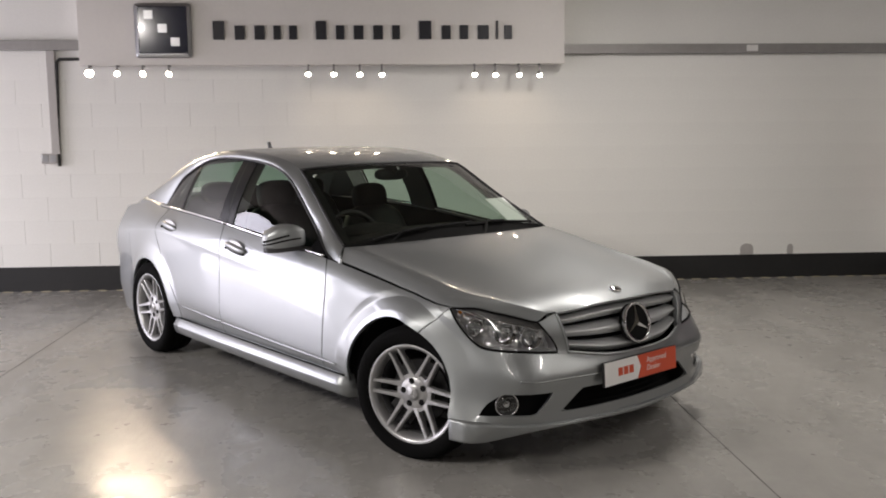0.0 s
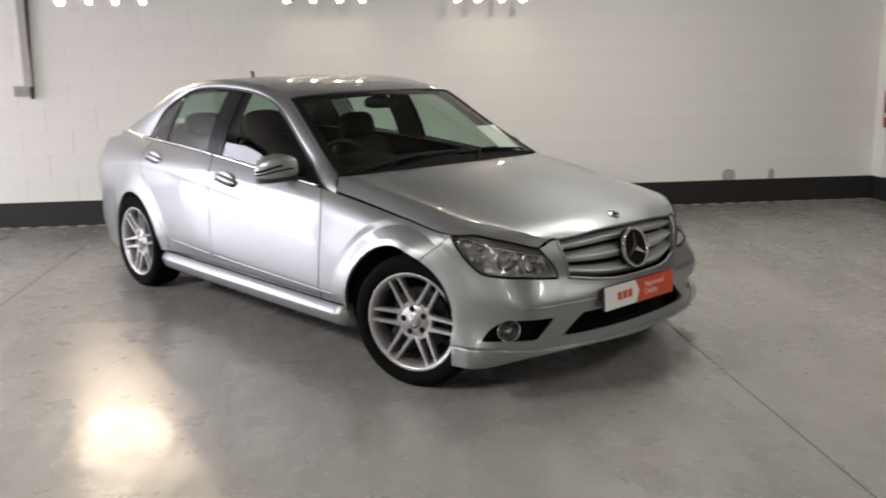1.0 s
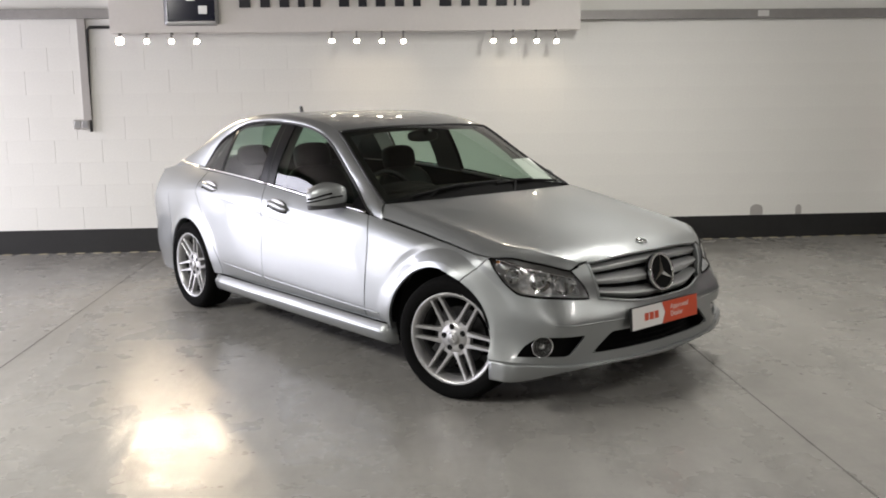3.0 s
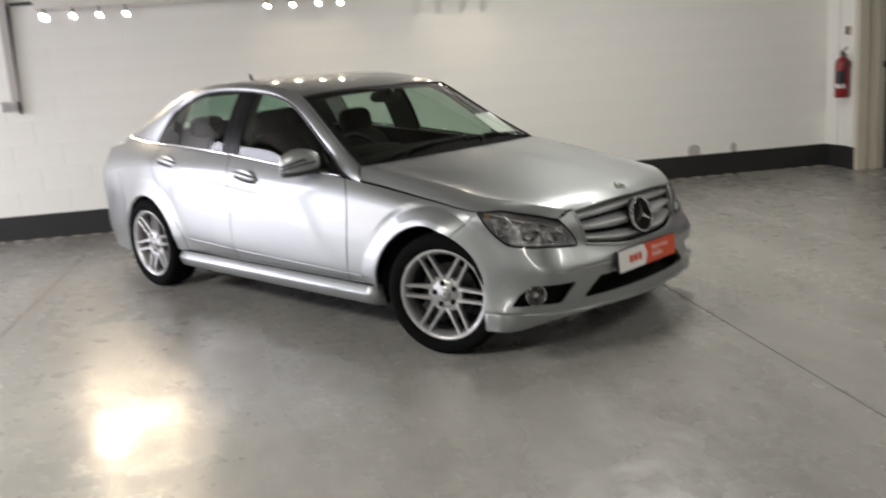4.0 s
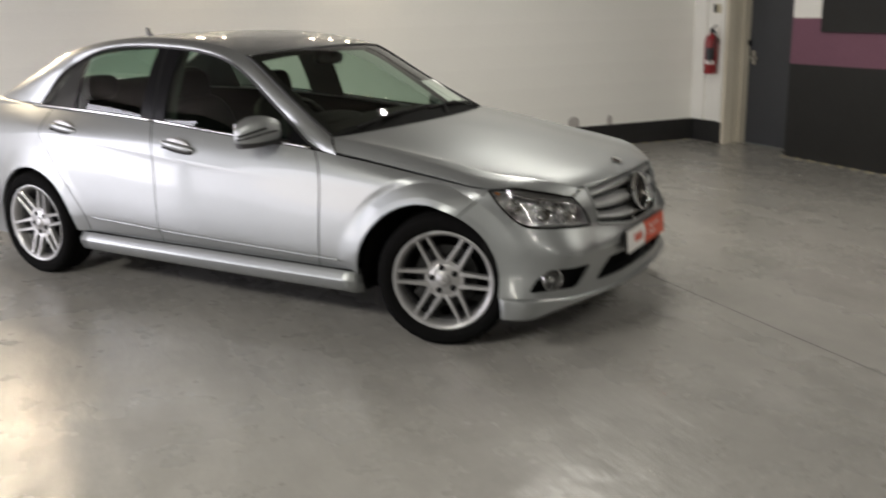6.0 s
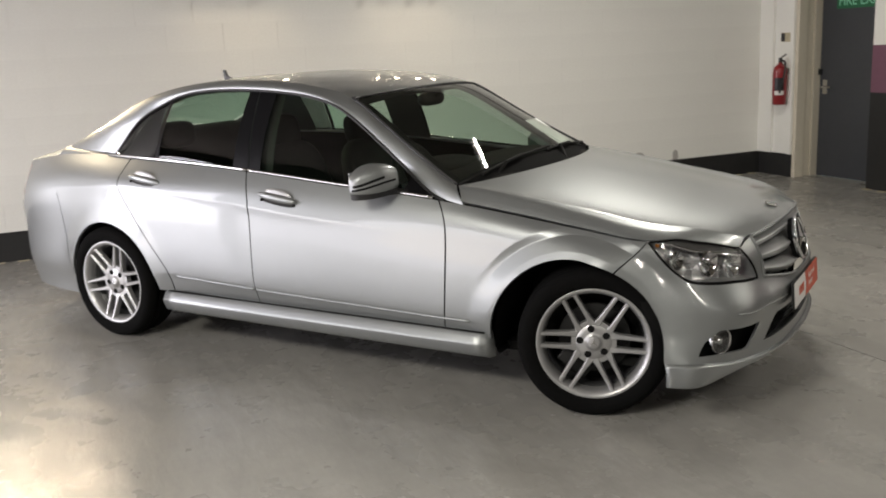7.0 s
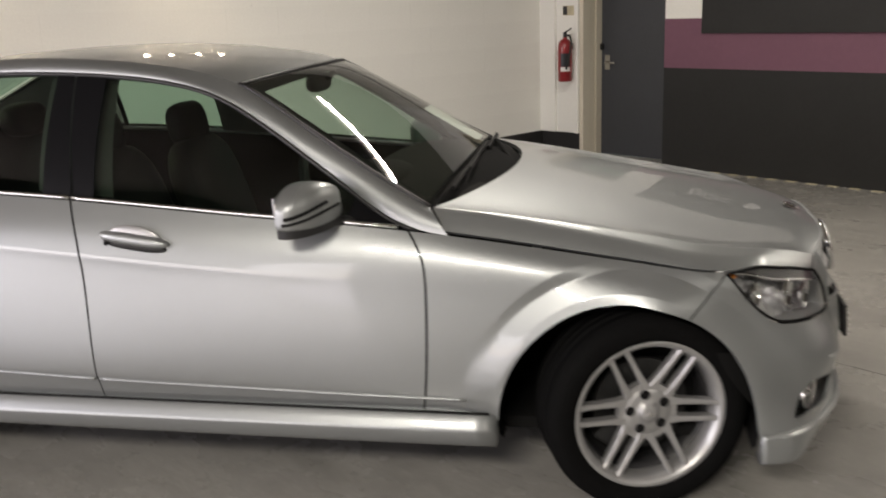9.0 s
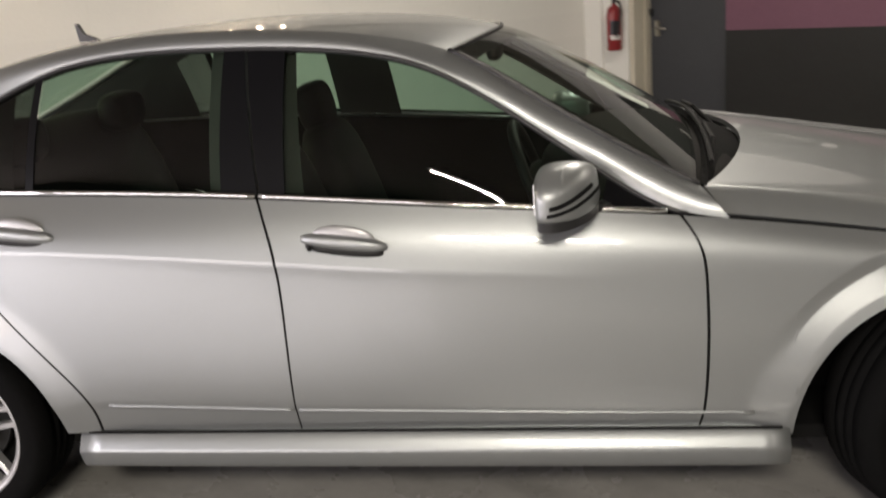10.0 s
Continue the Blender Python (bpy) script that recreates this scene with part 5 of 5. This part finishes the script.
seat(-1.525, -0.36, 0.075)
seat(-1.525, 0.36, 0.125)
part("rear_bench", ball(0.28, 0.66, 0.12, Matrix.Translation((-2.42, 0, 0.52)), 24, 0.6), "leather", car, "black leather rear bench", True)
part("rear_backrest", ball(0.10, 0.66, 0.31, Matrix.Translation((-2.72, 0, 0.80)) @ Matrix.Rotation(radians(-22), 4, "Y"), 24, 0.6), "leather", car, "", True)
for y in (-0.36, 0.36):
    part("rear_headrest", ball(0.06, 0.13, 0.075, Matrix.Translation((-2.68, y, 1.07)), 18, 0.65), "leather", car, "", True)
part("parcel_shelf", box(-3.2, -2.78, -0.62, 0.62, 0.96, 0.985, 0.005), "plastic", car)
part("interior_mirror", ball(0.025, 0.12, 0.036, Matrix.Translation((-1.17, 0, 1.232)), 18, 0.7), "plastic", car, "interior rear-view mirror", True)
part("mirror_mount", tube([(-1.14, 0, 1.245), (-1.10, 0, 1.272)], 0.012, 8), "plastic", car)
part("price_sheet", box(-0.075, 0.075, -0.135, 0.135, 0, 0.002), "paper", car, "white paper sheet lying behind the windscreen", m=Matrix.Translation((-0.760, 0.568, 1.001)) @ Matrix.Rotation(radians(31), 4, "Y") @ Matrix.Rotation(radians(90), 4, "Z"))


# ---- things on the walls ----
SY = WALL_Y - 0.19
sign = thing("sign_board", "white box sign with dark lettering above a row of spotlights", "sign", Matrix.Translation((0, SY, 0)))
part("panel", box(-2.70, 1.715, 0, 0.19, 2.085, 3.30, 0.004), "sign", sign)


def row_bars(x, widths, heights, z0, gap):
    """Plain bars in place of the sign's name."""
    for w, h in zip(widths, heights):
        if w:
            part("letter_bar", box(x + w * 0.2, x + w * 0.8, -0.022, 0, z0, z0 + h, 0.004), "ink", sign)
            x += w + gap
        else:
            x += 0.085
    return x


TALL, LOW = 0.165, 0.125
row_bars(-1.535, [0.17, 0.15, 0.15, 0.11, 0.12, 0, 0.16, 0.13, 0.15, 0.15, 0.12, 0, 0.19, 0.14, 0.13, 0.17, 0.03, 0.12], [TALL, LOW, LOW, LOW, LOW, 0, TALL, LOW, LOW, LOW, LOW, 0, TALL, LOW, LOW, LOW, TALL, LOW], 2.31, 0.028)
logo = part("logo_tile", box(-2.19, -1.69, -0.05, 0, 2.15, 2.63, 0.03), "silver_edge", sign, "navy square tile with a silver edge")
part("tile_face", box(-2.155, -1.72, -0.058, -0.048, 2.185, 2.60, 0.01), "navy", logo, "glossy navy tile face")
for x, z in ((-2.10, 2.49), (-1.98, 2.37), (-1.87, 2.25)):
    part("tile_mark", box(x, x + 0.08, -0.061, -0.058, z, z + 0.075, 0.001), "silver_edge", logo)


def spot(x, z, watts, bright):
    ob = thing("spotlight", "small lit spotlight under the sign", "spotlight", Matrix.Translation((x, SY - 0.06, z)), group="spotlights under the sign")
    part("bracket", box(-0.008, 0.008, 0.0, 0.072, 2.068 - z, 2.084 - z, bm=box(-0.008, 0.008, 0.0, 0.012, 0.0, 2.084 - z)), "steel", ob)
    m = look((0, 0, 0), (0.25, -1.0, -0.45) if watts > 5 else (0.1, -0.8, -0.65))
    r = 0.034 if bright else 0.022
    part("housing", lathe([(0.0, 0.035), (0.016, 0.035), (r, 0.008), (r + 0.006, -0.016), (r + 0.002, -0.016), (r + 0.001, 0.0)], 20, m=m), "silver_edge", ob, "", True)
    part("lamp", ball(r, r, 0.010, m @ Matrix.Translation((0, 0, -0.008)), 16), "lamp_glow", ob, "glowing warm bulb", True)
    data = bpy.data.lights.new("spot_lamp", "SPOT")
    data.energy, data.color, data.spot_size, data.spot_blend, data.shadow_soft_size = watts, (1.0, 0.82, 0.58), radians(85 if watts > 5 else 165), 0.7 if watts > 5 else 1.0, 0.03
    lamp = new("spot_lamp", data)
    lamp.matrix_world = Matrix.Translation((x, SY - 0.06, z)) @ (m if watts > 5 else look((0, 0, 0), (0.0, 0.1, -1.0))) @ Matrix.Translation((0, 0, -0.085 if bright else -0.055))


for i, x in enumerate((-2.60, -2.355, -2.13, -1.90, -0.652, -0.421, -0.185, 0.016, 0.868, 1.06, 1.28, 1.47)):
    spot(x, 2.015 - 0.003 * i, 32 if i == 0 else 17 if i < 4 else 0.45, i == 0)

for x0, x1, up in ((-4.7, -2.70, 0.05), (1.715, WALL_X - 0.036, 0.0)):
    rail_bar = structure("trim", box(x0, x1, WALL_Y - 0.06, WALL_Y - 0.004, 2.185 + up, 2.275 + up, 0.004), "steel", "grey steel cable trunking along the wall", "trunking")
tagged(part("trunking_label", box(3.50, 3.61, WALL_Y - 0.064, WALL_Y - 0.06, 2.205, 2.262), "white", None), "small white label stuck on the steel trunking", "label")
strip = thing("cable_trunking", "grey upright cable trunking down to a socket", "trunking", Matrix.Translation((-3.015, WALL_Y - 0.004, 0)))
part("trunk_body", box(-0.03, 0.045, -0.04, 0, 1.29, 2.235, 0.004), "trunking", strip)
sock = thing("wall_socket", "grey metal double socket box on the wall", "socket", Matrix.Translation((-3.07, WALL_Y, 1.25)))
part("socket_box", box(-0.075, 0.075, -0.045, 0, -0.045, 0.045, 0.006), "trunking", sock)
for d in (-0.035, 0.035):
    part("socket_face", box(d - 0.028, d + 0.028, -0.049, -0.045, -0.032, 0.032, 0.002), "silver_edge", sock)
cable = tagged(part("cable", tube([(-2.70, WALL_Y - 0.03, 2.155), (-2.93, WALL_Y - 0.03, 2.155), (-2.955, WALL_Y - 0.03, 2.13), (-2.975, WALL_Y - 0.03, 1.6), (-2.985, WALL_Y - 0.03, 1.18)], 0.014, 8), "conduit", None, smooth=True), "black cable clipped down the wall", "cable")
for x, w, h in ((3.59, 0.13, 0.11), (4.03, 0.06, 0.10)):
    mk = structure("trim", prism([(x - w / 2, 0.0)] + [(x + w / 2 * math.cos(a), h * (0.55 + 0.45 * math.sin(a))) for a in np.linspace(math.pi, 0, 11)] + [(x + w / 2, 0.0)], 0.006, Matrix.Translation((0, WALL_Y - 0.004, 0.233)) @ Matrix.Rotation(radians(90), 4, "X")), "trunking", "grey scuffed patch above the skirting", "patch")

# fire exit door, set back in the wall
DX = WALL_X + 0.29
door_1 = tagged(part("door_1", box(DX, DX + 0.045, 8.50, 9.42, 0.005, 2.02), "door", None), "dark grey fire exit door, closed", "door", kind="structure")
part("door_frame", box(WALL_X - 0.012, WALL_X + 0.10, 9.405, 9.45, 0, 2.08, 0.004), "cream", door_1, "cream painted door frame")
part("door_frame", box(WALL_X + 0.10, WALL_X + 0.20, 9.430, 9.45, 0, 2.08, 0.004), "cream", door_1, "cream painted door frame")
part("door_frame", box(WALL_X + 0.20, DX, 9.412, 9.45, 0, 2.08, 0.004), "cream", door_1, "cream painted door frame")
part("door_frame", box(WALL_X - 0.012, DX + 0.045, 8.50, 9.405, 2.025, 2.08, 0.004), "cream", door_1, "cream painted door frame")
part("door_handle", tube([(DX, 9.34, 0.90), (DX - 0.05, 9.34, 0.90), (DX - 0.05, 9.22, 0.90)], 0.011, 8), "chrome", door_1, "chrome lever handle")
part("handle_plate", box(DX - 0.008, DX, 9.31, 9.37, 0.83, 0.97), "chrome", door_1)
part("latch", box(DX - 0.03, DX, 9.385, 9.415, 1.02, 1.08, 0.004), "brake", door_1)
ex = thing("exit_sign", "green sign with pale lettering on the door", "sign", Matrix.Translation((DX - 0.004, 0, 0)))
part("sign_plate", box(0, 0.004, 8.62, 9.23, 1.655, 1.80), "green", ex)
for word, y in (("FIRE", 9.21), ("EXIT", 8.9474)):
    lettering("sign_text", word, 0.125, "mint", ex, Matrix.Translation((-0.001, y, 1.685)) @ Matrix.Rotation(radians(-90), 4, "Z") @ Matrix.Rotation(radians(90), 4, "X"))
for y0, y1 in ((9.74, WALL_Y), (9.455, 9.50)):
    structure("column", box(WALL_X - 0.035, WALL_X, y0, y1, 0.232, TOP, 0.006), "wall", "white painted shallow pier", "pier")
board = thing("banner", "black wall banner with white lettering", "banner", Matrix.Translation((WALL_X - 0.03, 0, 0)))
part("banner_sheet", box(0, 0.025, 5.2, 8.12, 1.185, 2.5, 0.004), "black", board)
lettering("banner_text", "blac", 0.245, "white", board, Matrix.Translation((-0.001, 7.785, 1.512)) @ Matrix.Rotation(radians(-90), 4, "Z") @ Matrix.Rotation(radians(90), 4, "X"), "", 0.001)
part("letter_bar", box(-0.003, 0, 7.20, 7.31, 1.512, 1.69, 0.001), "white", board)

# fire extinguisher
fe = thing("fire_extinguisher", "red fire extinguisher hung on the white wall", "extinguisher", Matrix.Translation((WALL_X - 0.095, 9.56, 0.74)) @ Matrix.Diagonal((1, 0.88, 1, 1)))
part("cylinder", lathe([(0.0, 0.0), (0.062, 0.0), (0.072, 0.012), (0.072, 0.33), (0.062, 0.375), (0.035, 0.40), (0.022, 0.405), (0.022, 0.42)], 28), "red", fe, "red steel cylinder", True)
part("label", lathe([(0.0735, 0.10), (0.0735, 0.30)], 40), "red", fe, "printed red label band", True)
for z0, z1, mat in ((0.10, 0.14, "white"), (0.145, 0.27, "ink")):
    bm = bmesh.new()
    rows = [[bm.verts.new((-0.0745 * math.cos(a), -0.0745 * math.sin(a), z)) for z in (z0, z1)] for a in np.linspace(0.1, 1.5, 10)]
    for p, q in zip(rows, rows[1:]):
        bm.faces.new((p[0], q[0], q[1], p[1]))
    part("label_field", bm, mat, fe, "white text field" if mat == "white" else "black instruction field", True)
part("valve", cyl(0.02, 0.05, Matrix.Translation((0, 0, 0.44)), 12), "conduit", fe, "black valve")
part("lever", tube([(0, 0.02, 0.455), (0, -0.03, 0.475), (0, -0.085, 0.50)], 0.008, 8), "conduit", fe, "black squeeze lever")
part("hose", tube([(0, -0.02, 0.44), (0, -0.07, 0.43), (-0.01, -0.095, 0.38), (-0.03, -0.085, 0.22), (-0.05, -0.06, 0.12)], 0.010, 8), "conduit", fe, "black hose", True)
part("bracket", box(0.06, 0.095, -0.03, 0.03, 0.30, 0.36), "steel", fe)
fs = tagged(part("extinguisher_sign", box(WALL_X - 0.006, WALL_X, 9.505, 9.66, 1.36, 1.45), "tape_y", None), "small yellowish sign above the extinguisher", "sign")
part("sign_mark", box(WALL_X - 0.008, WALL_X - 0.006, 9.605, 9.655, 1.365, 1.445), "ink", fs)
# hazard tape along the foot of the walls
for i in range(72):
    x = -7.4 + i * 0.174
    part("tape_dash", box(x, x + 0.085, WALL_Y - 0.052, WALL_Y - 0.012, 0.0, 0.003), "tape_y", baseboard)
for i in range(46):
    y = 8.42 - i * 0.174
    part("tape_dash", box(WALL_X - 0.05, WALL_X - 0.006, y, y + 0.085, 0.0, 0.003), "tape_y", wall_east)

# painted blocks of the back wall
def block_mesh(w, h):
    bm = box(-w / 2, w / 2, 0.0, 0.010, -h / 2, h / 2, 0.0)
    front = [f for f in bm.faces if f.normal.y < -0.5]
    made = bmesh.ops.inset_region(bm, faces=front, thickness=0.005, depth=0.0001)
    me = bpy.data.meshes.new("block")
    bm.to_mesh(me)
    bm.free()
    me.materials.append(M["wall"])
    return me


BW, BH = 0.45, 0.217
full, half = block_mesh(BW - 0.0007, BH - 0.0003), block_mesh(BW / 2 - 0.0007, BH - 0.0003)
worn = block_mesh(BW - 0.005, BH - 0.0003)
rng = random.Random(4)
for row in range(9):
    x = -4.7 + (0.0 if row % 2 else -BW / 2)
    z = 0.232 + BH * (row + 0.5)
    while x < WALL_X - 0.02:
        x0, x1 = max(x, -4.7), min(x + BW, WALL_X - 0.036)
        me = (worn if x0 < -0.2 and rng.random() < 0.4 else full) if x1 - x0 > 0.3 else half
        ob = new("block", me)
        ob.parent = wall_north
        ob.location = ((x0 + x1) / 2, WALL_Y - 0.003 + rng.uniform(-0.00015, 0.00015), z)
        ob.rotation_euler = (rng.uniform(-0.0004, 0.0004), 0, rng.uniform(-0.0004, 0.0004))
        x += BW
